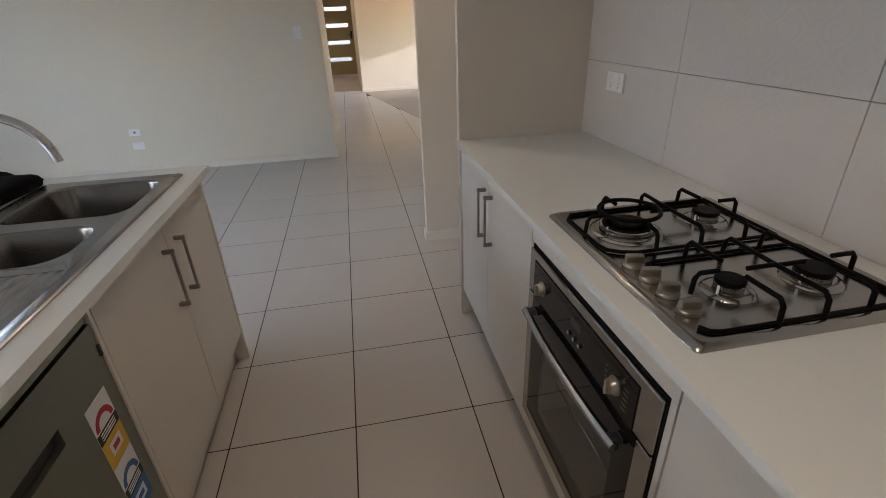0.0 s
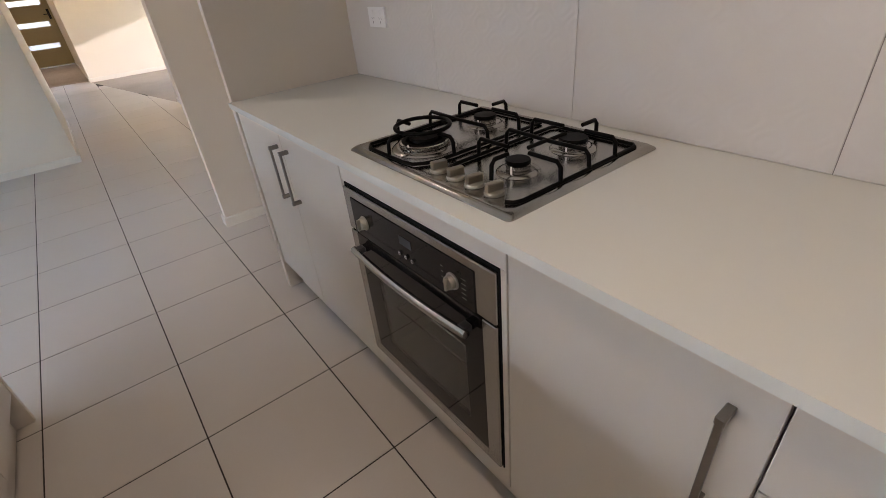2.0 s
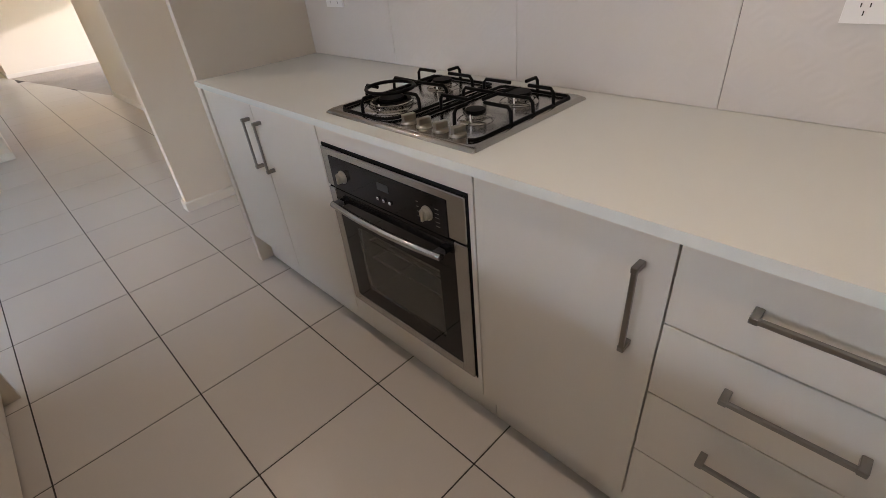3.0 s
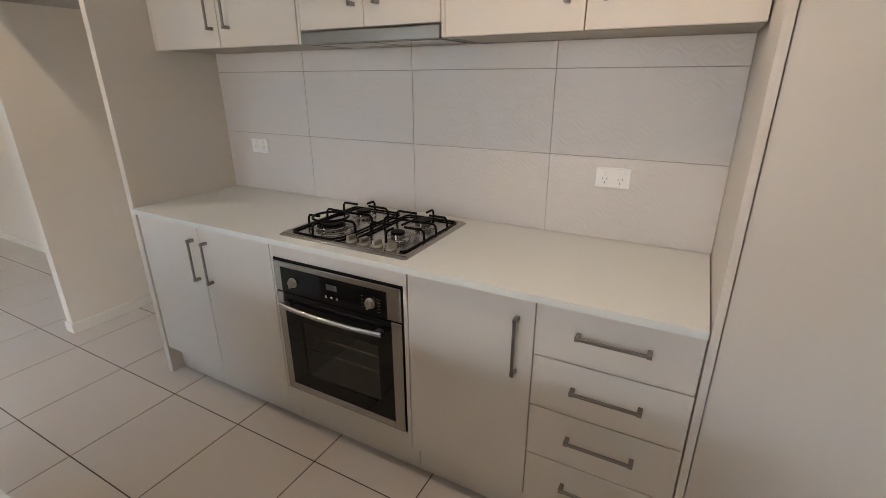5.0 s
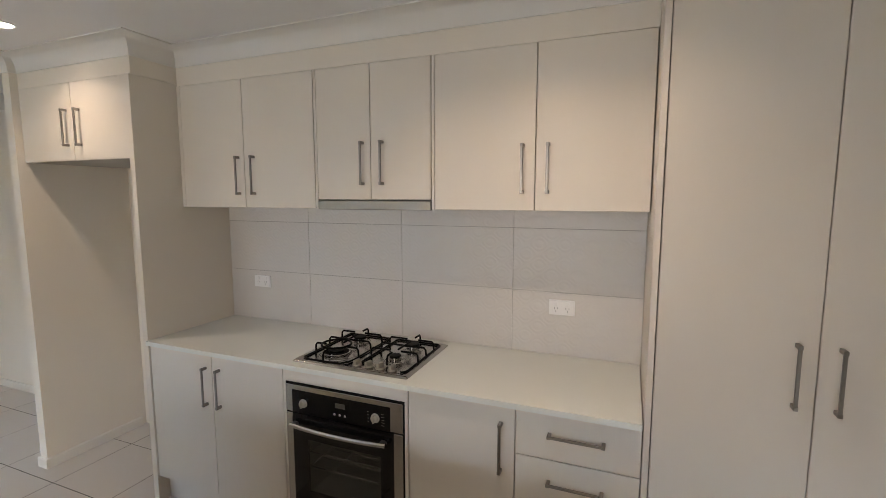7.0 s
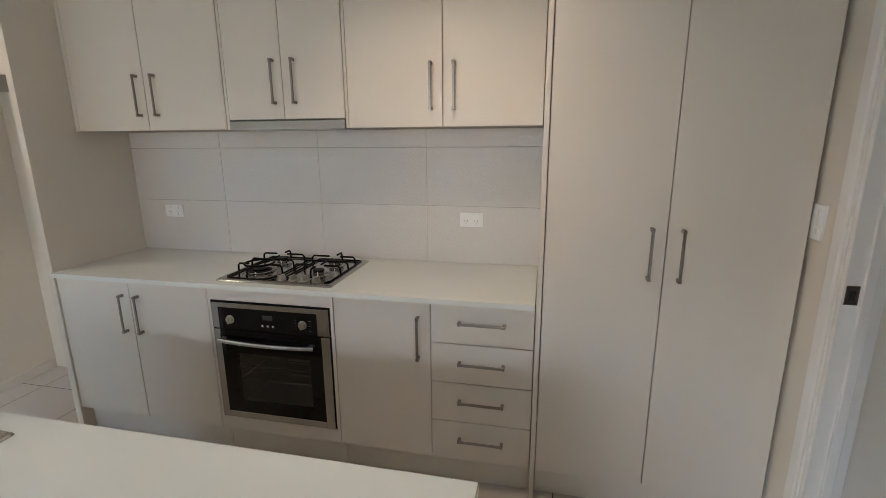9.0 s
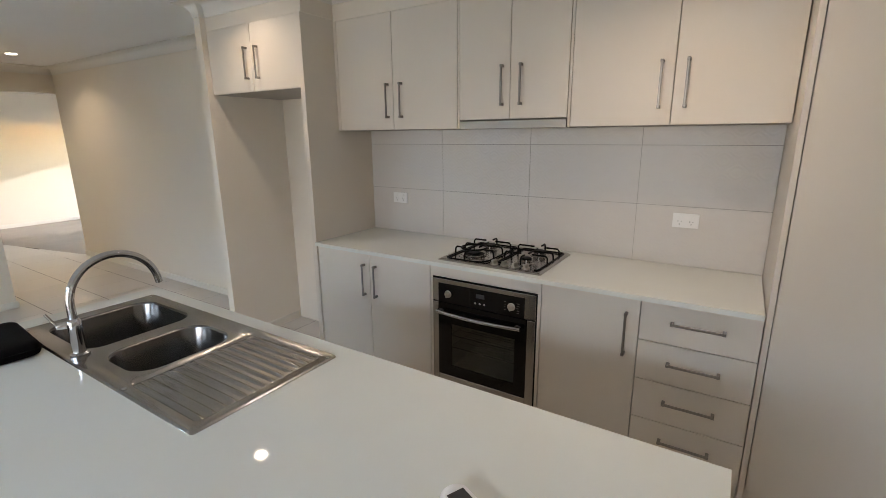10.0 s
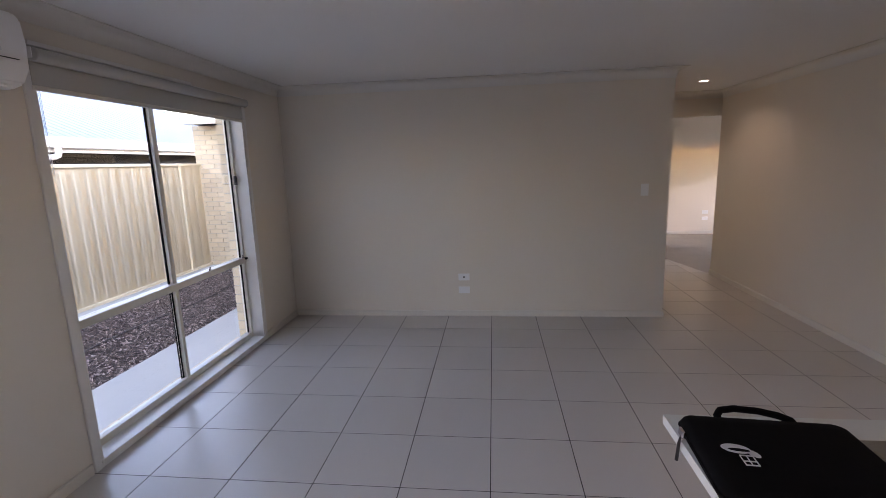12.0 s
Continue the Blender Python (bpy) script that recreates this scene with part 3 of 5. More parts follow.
# ---- power points and switches ----
def socket_mesh(at, face, wide, rockers, pins):
    """Wall plate: at its centre; face 'x' looks to -x, 'y' to -y, 'n' to +y."""
    def put(u0, u1, z0, z1, depth, d0=0.0):
        x, y, z = at
        if face == "x":
            return box(x - depth, x - d0, y + u0, y + u1, z + z0, z + z1, bevel=0.0008)
        if face == "y":
            return box(x + u0, x + u1, y - depth, y - d0, z + z0, z + z1, bevel=0.0008)
        return box(x + u0, x + u1, y + d0, y + depth, z + z0, z + z1, bevel=0.0008)
    return put


def power_point(at, face="x"):
    s = thing("power_point", at, "white double power point with rocker switches on the wall", "power point", "power points")
    put = socket_mesh(at, face, 0.115, 2, 2)
    part("plate", put(-0.058, 0.058, -0.035, 0.035, 0.009), WHITE_PLASTIC, s)
    for u in (-0.026, 0.026):
        part("rocker", put(u - 0.007, u + 0.007, 0.008, 0.026, 0.012, 0.008), WHITE_PLASTIC, s)
        for du, z0, z1 in ((-0.008, -0.008, 0.000), (0.006, -0.008, 0.000), (-0.001, -0.022, -0.013)):
            part("pin_slot", put(u + du, u + du + 0.0025, z0, z1, 0.0096, 0.008), DARK_SLOT, s)


def light_switch(at, face, n):
    s = thing("light_switch", at, "white light switch plate on the wall", "light switch", "light switches")
    put = socket_mesh(at, face, 0.07, n, 0)
    part("plate", put(-0.035, 0.035, -0.058, 0.058, 0.009), WHITE_PLASTIC, s)
    for i in range(n):
        z = (i - (n - 1) / 2) * 0.03
        part("rocker", put(-0.007, 0.007, z - 0.010, z + 0.010, 0.0125, 0.008), WHITE_PLASTIC, s)


def wall_plate(at, hole):
    s = thing("socket_plate", at, "small white socket plate low on the wall", "socket plate", "socket plates")
    put = socket_mesh(at, "y", 0.115, 0, 0)
    part("plate", put(-0.058, 0.058, -0.036, 0.036, 0.008), WHITE_PLASTIC, s)
    if hole:
        part("aerial_socket", put(-0.008, 0.008, -0.008, 0.008, 0.011, 0.007), DARK_SLOT, s)
    else:
        for u in (-0.03, 0.02):
            part("rocker", put(u, u + 0.012, 0.006, 0.024, 0.011, 0.007), WHITE_PLASTIC, s)


power_point((XT, 1.711, 1.134))
power_point((XT, -0.052, 1.130))
wall_plate((-2.235, YN, 0.425), True)
wall_plate((-2.235, YN, 0.285), False)
light_switch((-0.455, YN, 1.292), "y", 2)
light_switch((0.425, SOUTH, 1.255), "n", 3)
wall_plate((2.42, 10.70, 0.45), False)
wall_plate((2.42, 10.70, 0.32), False)


# ---- lamps ----
def downlight(x, y, watts):
    d = thing("downlight", (x, y, CEIL), "round white recessed downlight, switched on", "downlight", "ceiling downlights")
    part("bezel", lathe([(0.055, 0.0), (0.056, -0.004), (0.048, -0.006), (0.044, -0.002), (0.044, 0.0)], (x, y, CEIL)), WHITE_PLASTIC, d, smooth=40)
    part("diffuser", lathe([(0.044, -0.0015), (0.044, -0.003), (0.001, -0.0032)], (x, y, CEIL)), LED, d, "glowing warm white diffuser")
    data = bpy.data.lights.new("downlight_lamp", "AREA")
    data.shape, data.size, data.energy, data.color, data.spread = "DISK", 0.05, watts, (1.0, 0.87, 0.69), radians(132)
    lamp = new("downlight_lamp", data)
    lamp.parent = d
    lamp.location = (0, 0, -0.008)


downlight(0.13, 2.33, 0.32)
downlight(0.40, 6.28, 0.55)
downlight(0.02, 0.0, 0.54)
# Unseen extra downlight, added to brighten the entry door.
downlight(-0.15, 12.6, 0.9)


# ---- kitchen: handles and cupboards ----
def handle_mesh(length):
    """Flat bar pull on two broader square feet; stands out towards -x, runs along z."""
    bm = box(-0.031, -0.0235, -0.005, 0.005, -length / 2 + 0.004, length / 2 - 0.004, bevel=0.0012)
    for e in (-1, 1):
        m = e * (length / 2 - 0.0065)
        box(-0.0325, 0.0, -0.0062, 0.0062, m - 0.0065, m + 0.0065, bevel=0.0014, bm=bm)
    return finish(bm, "handle", NICKEL)


PULL = handle_mesh(0.195)
FACE, UPFACE, ISLFACE = 0.448, 0.692, -0.600


def pull(parent, x, y, z, lying=False, flip=False):
    h = shared("handle", PULL, parent, (x, y, z))
    h.rotation_euler = (radians(90) if lying else 0, 0, radians(180) if flip else 0)
    return tagged(h, "brushed nickel bar handle")


def cabinet(name, y0, y1, z0, z1, xf, xb, leaves, label, handle_z=None, kick=None, group="kitchen cupboards", horizontal=False, flip=False, body_top=None):
    """A cupboard of a body and its fronts. leaves: (y0, y1, z0, z1, handle y or None, handle z)."""
    c = thing(name, ((xf + xb) / 2, (y0 + y1) / 2, 0 if kick else z0), label, "cupboard", group)
    s = -1 if flip else 1
    xa, zt = xf + s * 0.020, body_top or z1
    lo, hi = min(xa, xb), max(xa, xb)
    body = bmesh.new()
    for b in ((lo, hi, y0 + 0.001, y0 + 0.017, z0, zt), (lo, hi, y1 - 0.017, y1 - 0.001, z0, zt), (lo, hi, y0 + 0.017, y1 - 0.017, z0, z0 + 0.016)):
        box(*b, bm=body)
    if body_top is None:
        box(lo, hi, y0 + 0.017, y1 - 0.017, zt - 0.016, zt, bm=body)
    back = xb - s * 0.012
    box(min(back, xb), max(back, xb), y0 + 0.017, y1 - 0.017, z0 + 0.016, zt - 0.017, bm=body)
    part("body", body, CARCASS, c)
    if kick:
        part("kickboard", box(min(kick, kick + s * 0.016), max(kick, kick + s * 0.016), y0, y1, 0, z0, bevel=0.0006), LAMINATE, c)
    for a, d, lo, hi, hy, hz in leaves:
        nm = "drawer_front" if horizontal else "door"
        f = part(nm, box(min(xf, xf + s * 0.0175), max(xf, xf + s * 0.0175), a + 0.0018, d - 0.0018, lo + 0.0016, hi - 0.0016, bevel=0.001), LAMINATE, c)
        if hy is not None:
            pull(f, xf, hy, hz, lying=horizontal, flip=flip)
    return c


BK = XW - 0.02
KICK = 0.505
cabinet("base_cupboard", 1.0975, 1.957, 0.15, 0.877, FACE, BK, [(1.530, 1.957, 0.15, 0.876, 1.568, 0.715), (1.0975, 1.530, 0.15, 0.876, 1.480, 0.715)],
        "beige laminate two-door base cupboard with bar handles", kick=KICK)
cabinet("base_cupboard", 0.032, 0.4665, 0.15, 0.876, FACE, BK, [(0.032, 0.4665, 0.15, 0.876, 0.085, 0.715)],
        "beige laminate single-door base cupboard beside the oven", kick=KICK)
cabinet("drawer_unit", -0.395, 0.032, 0.15, 0.876, FACE, BK,
        [(-0.395, 0.032, lo, hi, -0.184, hz) for lo, hi, hz in ((0.700, 0.876, 0.798), (0.521, 0.700, 0.618), (0.337, 0.521, 0.440), (0.15, 0.337, 0.256))],
        "beige laminate four-drawer unit with bar handles", kick=KICK, horizontal=True)
cabinet("pantry_cupboard", -1.288, -0.4195, 0.15, 2.232, FACE, BK, [(-0.8455, -0.4180, 0.15, 2.232, -0.792, 1.12), (-1.285, -0.8455, 0.15, 2.232, -0.896, 1.117)],
        "tall beige laminate two-door pantry cupboard", kick=KICK)
cabinet("wall_cupboard", 1.072, 1.932, 1.582, 2.224, UPFACE, BK, [(1.505, 1.932, 1.582, 2.224, 1.540, 1.746), (1.072, 1.505, 1.582, 2.224, 1.440, 1.746)],
        "beige laminate two-door wall cupboard", group="wall cupboards")
cabinet("wall_cupboard", 0.470, 1.056, 1.625, 2.224, UPFACE, BK, [(0.766, 1.056, 1.625, 2.224, 0.805, 1.788), (0.470, 0.766, 1.625, 2.224, 0.704, 1.788)],
        "beige laminate wall cupboard above the range hood", group="wall cupboards")
cabinet("wall_cupboard", -0.394, 0.455, 1.582, 2.224, UPFACE, BK, [(0.026, 0.455, 1.582, 2.224, 0.075, 1.748), (-0.394, 0.026, 1.582, 2.224, -0.024, 1.748)],
        "wide beige laminate two-door wall cupboard beside the pantry", group="wall cupboards")
cabinet("wall_cupboard", 1.996, 2.885, 1.83, 2.236, FACE, BK, [(2.432, 2.885, 1.83, 2.236, 2.475, 2.002), (1.996, 2.432, 1.83, 2.236, 2.368, 2.000)],
        "beige laminate two-door cupboard over the refrigerator recess", group="wall cupboards")


def panel(name, b, label, category="panel"):
    return solid(name, box(*b, bevel=0.0012), LAMINATE, label, category)


panel("end_panel", (0.440, BK, 1.9585, 1.9945, 0.0, 2.235), "tall beige laminate panel beside the refrigerator recess")
panel("end_panel", (0.440, BK, -0.417, -0.397, 0.0, 2.235), "tall beige laminate panel between bench and pantry")
panel("filler_strip", (UPFACE + 0.002, 0.75, 1.0575, 1.0705, 1.582, 2.224), "narrow beige filler strip beside the range hood", "filler")
panel("filler_strip", (UPFACE + 0.002, 0.75, 0.4565, 0.4685, 1.582, 2.224), "narrow beige filler strip beside the range hood", "filler")
panel("filler_strip", (UPFACE + 0.002, 0.75, 1.934, 1.9575, 1.582, 2.224), "narrow beige filler strip beside the tall panel", "filler")


def oven_housing():
    c = thing("oven_cupboard", (0.7, 0.782, 0), "beige laminate oven housing with narrow rails round the oven", "cupboard", "kitchen cupboards")
    part("top_rail", box(FACE, FACE + 0.018, 0.469, 1.095, 0.818, 0.876, bevel=0.001), LAMINATE, c)
    part("bottom_rail", box(FACE, FACE + 0.018, 0.469, 1.095, 0.15, 0.218, bevel=0.001), LAMINATE, c)
    for a, d in ((0.469, 0.484), (1.079, 1.095)):
        part("side_rail", box(FACE, FACE + 0.018, a, d, 0.218, 0.818, bevel=0.0008), LAMINATE, c)
    for nm, b in (("side_panel", (FACE + 0.02, BK, 0.469, 0.484, 0.15, 0.877)), ("side_panel", (FACE + 0.02, BK, 1.079, 1.095, 0.15, 0.877)),
                  ("base_panel", (FACE + 0.02, BK, 0.484, 1.079, 0.15, 0.166)), ("back_panel", (BK - 0.012, BK, 0.484, 1.079, 0.166, 0.877))):
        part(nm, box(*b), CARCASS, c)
    part("kickboard", box(KICK, KICK + 0.016, 0.469, 1.095, 0, 0.15), LAMINATE, c)


oven_housing()


# ---- benchtop and splashback ----
def slab_with_holes(x0, x1, y0, y1, z0, z1, holes, bevel):
    """A slab cut by rectangular holes (x0, x1, y0, y1)."""
    xs = sorted({x0, x1, *[h[0] for h in holes], *[h[1] for h in holes]})
    ys = sorted({y0, y1, *[h[2] for h in holes], *[h[3] for h in holes]})
    bm = bmesh.new()
    inside = lambda x, y: x0 < x < x1 and y0 < y < y1 and not any(h[0] < x < h[1] and h[2] < y < h[3] for h in holes)
    grid = {(i, j): inside((xs[i] + xs[i + 1]) / 2, (ys[j] + ys[j + 1]) / 2) for i in range(len(xs) - 1) for j in range(len(ys) - 1)}
    vert = {}

    def v(i, j, top):
        key = (i, j, top)
        if key not in vert:
            vert[key] = bm.verts.new((xs[i], ys[j], z1 if top else z0))
        return vert[key]

    for (i, j), on in grid.items():
        if not on:
            continue
        bm.faces.new((v(i, j, 1), v(i + 1, j, 1), v(i + 1, j + 1, 1), v(i, j + 1, 1)))
        bm.faces.new((v(i, j, 0), v(i, j + 1, 0), v(i + 1, j + 1, 0), v(i + 1, j, 0)))
        for di, dj, a, c in ((-1, 0, (i, j), (i, j + 1)), (1, 0, (i + 1, j + 1), (i + 1, j)), (0, -1, (i + 1, j), (i, j)), (0, 1, (i, j + 1), (i + 1, j + 1))):
            if not grid.get((i + di, j + dj), False):
                bm.faces.new((v(*a, 0), v(*c, 0), v(*c, 1), v(*a, 1)))
    if bevel:
        sharp = [e for e in bm.edges if len(e.link_faces) == 2 and e.calc_face_angle(0) > 0.5]
        bmesh.ops.bevel(bm, geom=sharp, offset=bevel, segments=2, affect="EDGES", profile=0.5)
    return bm


solid("benchtop", slab_with_holes(0.425, BK, -0.3925, 1.956, 0.878, 0.900, [(0.505, 0.905, 0.515, 1.03)], 0.002), STONE,
      "off-white polished stone benchtop along the wall", "benchtop")

sb = thing("splashback", (XT, 0.78, 0.9), "off-white relief wall tiles above the benchtop", "splashback", kind="structure")
part("tile_backing", box(XT + 0.0035, XW, -0.3965, 1.958, 0.9, 1.582), WALL_GROUT, sb)
rows = ((0.901, 1.197), (1.199, 1.492), (1.494, 1.60))
cols = ((1.366, 1.957), (0.774, 1.364), (0.182, 0.772), (-0.396, 0.180))
for lo, hi in rows:
    for a, c in cols:
        part("tile", box(XT, XT + 0.006, a, c, lo, min(hi, 1.581), bevel=0.0008), WALL_TILE, sb)


# ---- appliances on the wall run ----
def range_hood():
    h = thing("range_hood", (0.85, 0.763, 1.58), "slim stainless steel slide-out range hood under the cupboard", "range hood")
    part("fascia", box(0.688, 0.712, 0.471, 1.055, 1.579, 1.620, bevel=0.002), NICKEL, h)
    part("body", box(0.714, 0.98, 0.475, 1.051, 1.584, 1.622, bevel=0.001), SATIN_SILVER, h)
    for a, c in ((0.50, 0.755), (0.77, 1.025)):
        part("grease_filter", box(0.74, 0.95, a, c, 1.580, 1.585, bevel=0.001), STEEL, h)


range_hood()


def oven():
    o = thing("oven", (0.70, 0.782, 0.222), "built-in stainless steel and black glass electric oven", "oven")
    y0, y1 = 0.4885, 1.0745
    x = 0.437
    # control panel: steel with a black glass centre
    cp = part("control_panel", box(x, FACE + 0.02, y0, y1, 0.684, 0.810, bevel=0.0025), STEEL, o)
    part("control_glass", box(x - 0.0025, x + 0.002, y0 + 0.056, y1 - 0.038, 0.684, 0.788, bevel=0.001), BLACK_GLASS, cp)
    for ky in (0.975, 0.612):
        k = part("knob", lathe([(0.020, 0.0), (0.020, 0.003), (0.0165, 0.004), (0.0155, 0.013), (0.014, 0.015), (0.0, 0.0152)], (x - 0.0025, ky, 0.733), "x", 26), KNOB, cp, "round satin metal knob", smooth=35)
        part("grip", box(x - 0.025, x - 0.015, ky - 0.004, ky + 0.004, 0.717, 0.749, bevel=0.002), KNOB, k)
    part("display", box(x - 0.0035, x - 0.0022, 0.760, 0.808, 0.742, 0.764), DARK_SLOT, cp)
    for i in range(3):
        part("button", lathe([(0.0055, 0), (0.0055, 0.004), (0.004, 0.0055), (0.0, 0.006)], (x - 0.0025, 0.810 - 0.026 * i, 0.714), "x", 14), CHROME, cp, smooth=40)
    for i in range(5):
        part("dial_marking", box(x - 0.0030, x - 0.0024, 0.570, 0.584, 0.705 + i * 0.012, 0.7065 + i * 0.012), SATIN_SILVER, cp)
    for i in range(4):
        part("dial_marking", box(x - 0.0030, x - 0.0024, 0.643, 0.650, 0.712 + i * 0.014, 0.7135 + i * 0.014), SATIN_SILVER, cp)
    # Black strip standing in for the shadow gap round the oven.
    gap = box(FACE - 0.002, FACE + 0.016, y0 - 0.004, y1 + 0.004, 0.8105, 0.8175)
    for a, c in ((y0 - 0.004, y0 - 0.0006), (y1 + 0.0006, y1 + 0.004)):
        box(FACE - 0.002, FACE + 0.016, a, c, 0.2185, 0.8105, bm=gap)
    part("gasket", gap, RUBBER, o, "black strip filling the shadow gap round the front")
    # door: black glass with steel stiles and sill, and a clear inner window
    door = bmesh.new()
    box(x, x + 0.024, y0, y0 + 0.042, 0.224, 0.678, bevel=0.002, bm=door)
    box(x, x + 0.024, y1 - 0.036, y1, 0.224, 0.678, bevel=0.002, bm=door)
    box(x, x + 0.024, y0 + 0.042, y1 - 0.036, 0.224, 0.258, bevel=0.002, bm=door)
    d = part("door", door, STEEL, o)
    gl = bmesh.new()
    ya, yb, wa, wb, wz0, wz1 = y0 + 0.042, y1 - 0.036, 0.592, 0.960, 0.320, 0.565
    for b in ((x + 0.001, x + 0.014, ya, yb, 0.258, wz0), (x + 0.001, x + 0.014, ya, yb, wz1, 0.678), (x + 0.001, x + 0.014, ya, wa, wz0, wz1), (x + 0.001, x + 0.014, wb, yb, wz0, wz1)):
        box(*b, bm=gl)
    part("door_glass", gl, BLACK_GLASS, d, "black door glass")
    part("window_pane", box(x + 0.0012, x + 0.006, wa, wb, wz0, wz1), OVEN_GLASS, d, "smoked clear window")
    # bowed bar handle
    pts = []
    for i in range(17):
        s = -1 + 2 * i / 16
        pts.append((x - 0.030 + 0.008 * s * s, 0.796 + 0.240 * s, 0.633 - 0.006 * (1 - s * s)))
    hd = part("handle", tube(pts, 0.0105, 12), STEEL, d, "bowed satin steel bar handle", smooth=50)
    for s in (-1, 1):
        part("handle_post", box(x - 0.024, x + 0.002, 0.796 + s * 0.222 - 0.013, 0.796 + s * 0.222 + 0.013, 0.626, 0.644, bevel=0.004), BLACK, hd)
    cav = bmesh.new()
    for b in ((0.465, 0.93, 0.545, 0.565, 0.25, 0.66), (0.465, 0.93, 1.0, 1.02, 0.25, 0.66), (0.465, 0.93, 0.565, 1.0, 0.25, 0.27), (0.465, 0.93, 0.565, 1.0, 0.64, 0.66), (0.915, 0.93, 0.565, 1.0, 0.27, 0.64)):
        box(*b, bm=cav)
    part("cavity", cav, ENAMEL, o)
    for z in (0.40, 0.47):
        rack = bmesh.new()
        tube([(0.50, 0.567, z), (0.50, 0.998, z), (0.90, 0.998, z), (0.90, 0.567, z)], 0.0032, 6, closed=True, bm=rack)
        for i in range(1, 5):
            tube([(0.50 + i * 0.08, 0.567, z), (0.50 + i * 0.08, 0.998, z)], 0.0018, 5, bm=rack)
        part("rack", rack, CHROME, o, "chrome wire rack")


oven()


def cooktop():
    c = thing("gas_cooktop", (0.705, 0.77, 0.90), "stainless steel four-burner gas cooktop with black wire trivets", "cooktop")
    x0, x1, y0, y1 = 0.474, 0.944, 0.486, 1.066
    # pressed steel tray: outer flange rising to a rim, then a shallow pan
    bm = bmesh.new()
    loops = []
    for inset, z, r in ((0.0, 0.9005, 0.012), (0.001, 0.903, 0.012), (0.010, 0.9095, 0.014), (0.018, 0.910, 0.018), (0.034, 0.9055, 0.03), (0.040, 0.905, 0.032)):
        loops.append([bm.verts.new((x, y, z)) for x, y in rounded(x0 + inset, x1 - inset, y0 + inset, y1 - inset, r)])
    for a, b in zip(loops, loops[1:]):
        for j in range(len(a)):
            k = (j + 1) % len(a)
            bm.faces.new((a[j], a[k], b[k], b[j]))
    bm.faces.new(loops[-1])
    part("tray", bm, STEEL, c, "brushed stainless steel tray", smooth=40)
    burners = ((0.610, 0.916, 0.050, True), (0.826, 0.925, 0.030, False), (0.645, 0.628, 0.026, False), (0.822, 0.625, 0.032, False))
    for bx, by, r, wok in burners:
        z = 0.905
        rr = 0.062 if wok else r
        part("burner_seat", lathe([(rr + 0.022, z), (rr + 0.019, z + 0.0035), (rr + 0.006, z + 0.007), (rr * 0.9, z + 0.005), (0.0, z + 0.005)], (bx, by, 0)), STEEL, c, "bright pressed steel seat", smooth=35)
        b = part("burner", lathe([(rr * 0.86, z + 0.004), (rr * 0.92, z + 0.008), (rr, z + 0.009), (rr, z + 0.0165), (rr * 0.93, z + 0.018), (rr * 0.6, z + 0.018), (0.0, z + 0.018)], (bx, by, 0)), BURNER_ALU, c, "aluminium gas burner", smooth=35)
        ports = bmesh.new()
        count = 44 if wok else 26
        for i in range(count):
            a = 2 * math.pi * i / count
            m = Matrix.Translation((bx + math.cos(a) * rr, by + math.sin(a) * rr, z + 0.0145)) @ Matrix.Rotation(a, 4, "Z")
            bmesh.ops.create_cube(ports, size=1.0, matrix=m @ Matrix.Diagonal((0.0012, 0.0016, 0.0035, 1)))
        part("flame_port", ports, DARK_SLOT, b, kind="stuff")
        cap = 0.036 if wok else r * 1.04
        if wok:
            part("outer_cap", lathe([(0.046, z + 0.018), (0.046, z + 0.0195), (0.056, z + 0.0195), (0.057, z + 0.019), (0.056, z + 0.018)], (bx, by, 0)), IRON, b, "black enamel outer burner ring", smooth=35)
        part("burner_cap", lathe([(cap * 0.95, z + 0.018), (cap, z + 0.019), (cap, z + 0.0245), (cap * 0.93, z + 0.027), (0.0, z + 0.0275)], (bx, by, 0)), IRON, b, "black enamel burner cap", smooth=35)
        part("ignition_pin", lathe([(0.0022, z), (0.0022, z + 0.02), (0.0012, z + 0.022)], (bx - r - 0.007, by - 0.012, 0), sides=8), WHITE_PLASTIC, c)
    # trivets: rectangular bar base with bent fingers over each burner
    zb, zt = 0.9105, 0.951
    for ya, yb, pair in ((0.798, 1.034, burners[:2]), (0.515, 0.752, burners[2:])):
        xa, xb = 0.565, 0.908
        t = bmesh.new()
        left = ya > 0.7
        if left:
            run = [(xa, ya), (xa - 0.03, ya + 0.010), (xa - 0.055, ya + 0.028), (xa - 0.062, ya + 0.055), (xa - 0.062, yb - 0.03), (xa - 0.045, yb - 0.004), (xb, yb), (xb, ya)]
        else:
            run = [(xa - 0.012, yb - 0.022), (xa - 0.008, yb - 0.006), (xa + 0.007, yb), (xb - 0.012, yb), (xb, yb - 0.012), (xb, ya + 0.012), (xb - 0.012, ya), (xa - 0.025, ya), (xa - 0.043, ya + 0.006), (xa - 0.052, ya + 0.020)]
        tube([(u, v, zb) for u, v in run], 0.0046, 8, bm=t, closed=left)
        tv = part("trivet", t, IRON, c, "black enamelled wire trivet", smooth=50)
        for bx, by, r, wok in pair:
            reach = 0.030 if r < 0.04 else 0.058
            ends = [((bx, yb), 0, 1), ((bx, ya), 0, -1)]
            if bx > 0.75:
                ends.append(((xb, by), 1, 0))
                ends.append((((pair[0][0] + pair[1][0]) / 2 - 0.0, by), -1, 0))
            else:
                ends.append((((pair[0][0] + pair[1][0]) / 2 + 0.0, by), 1, 0))
                ends.append(((bx - (0.105 if wok else 0.078), by), -1, 0))
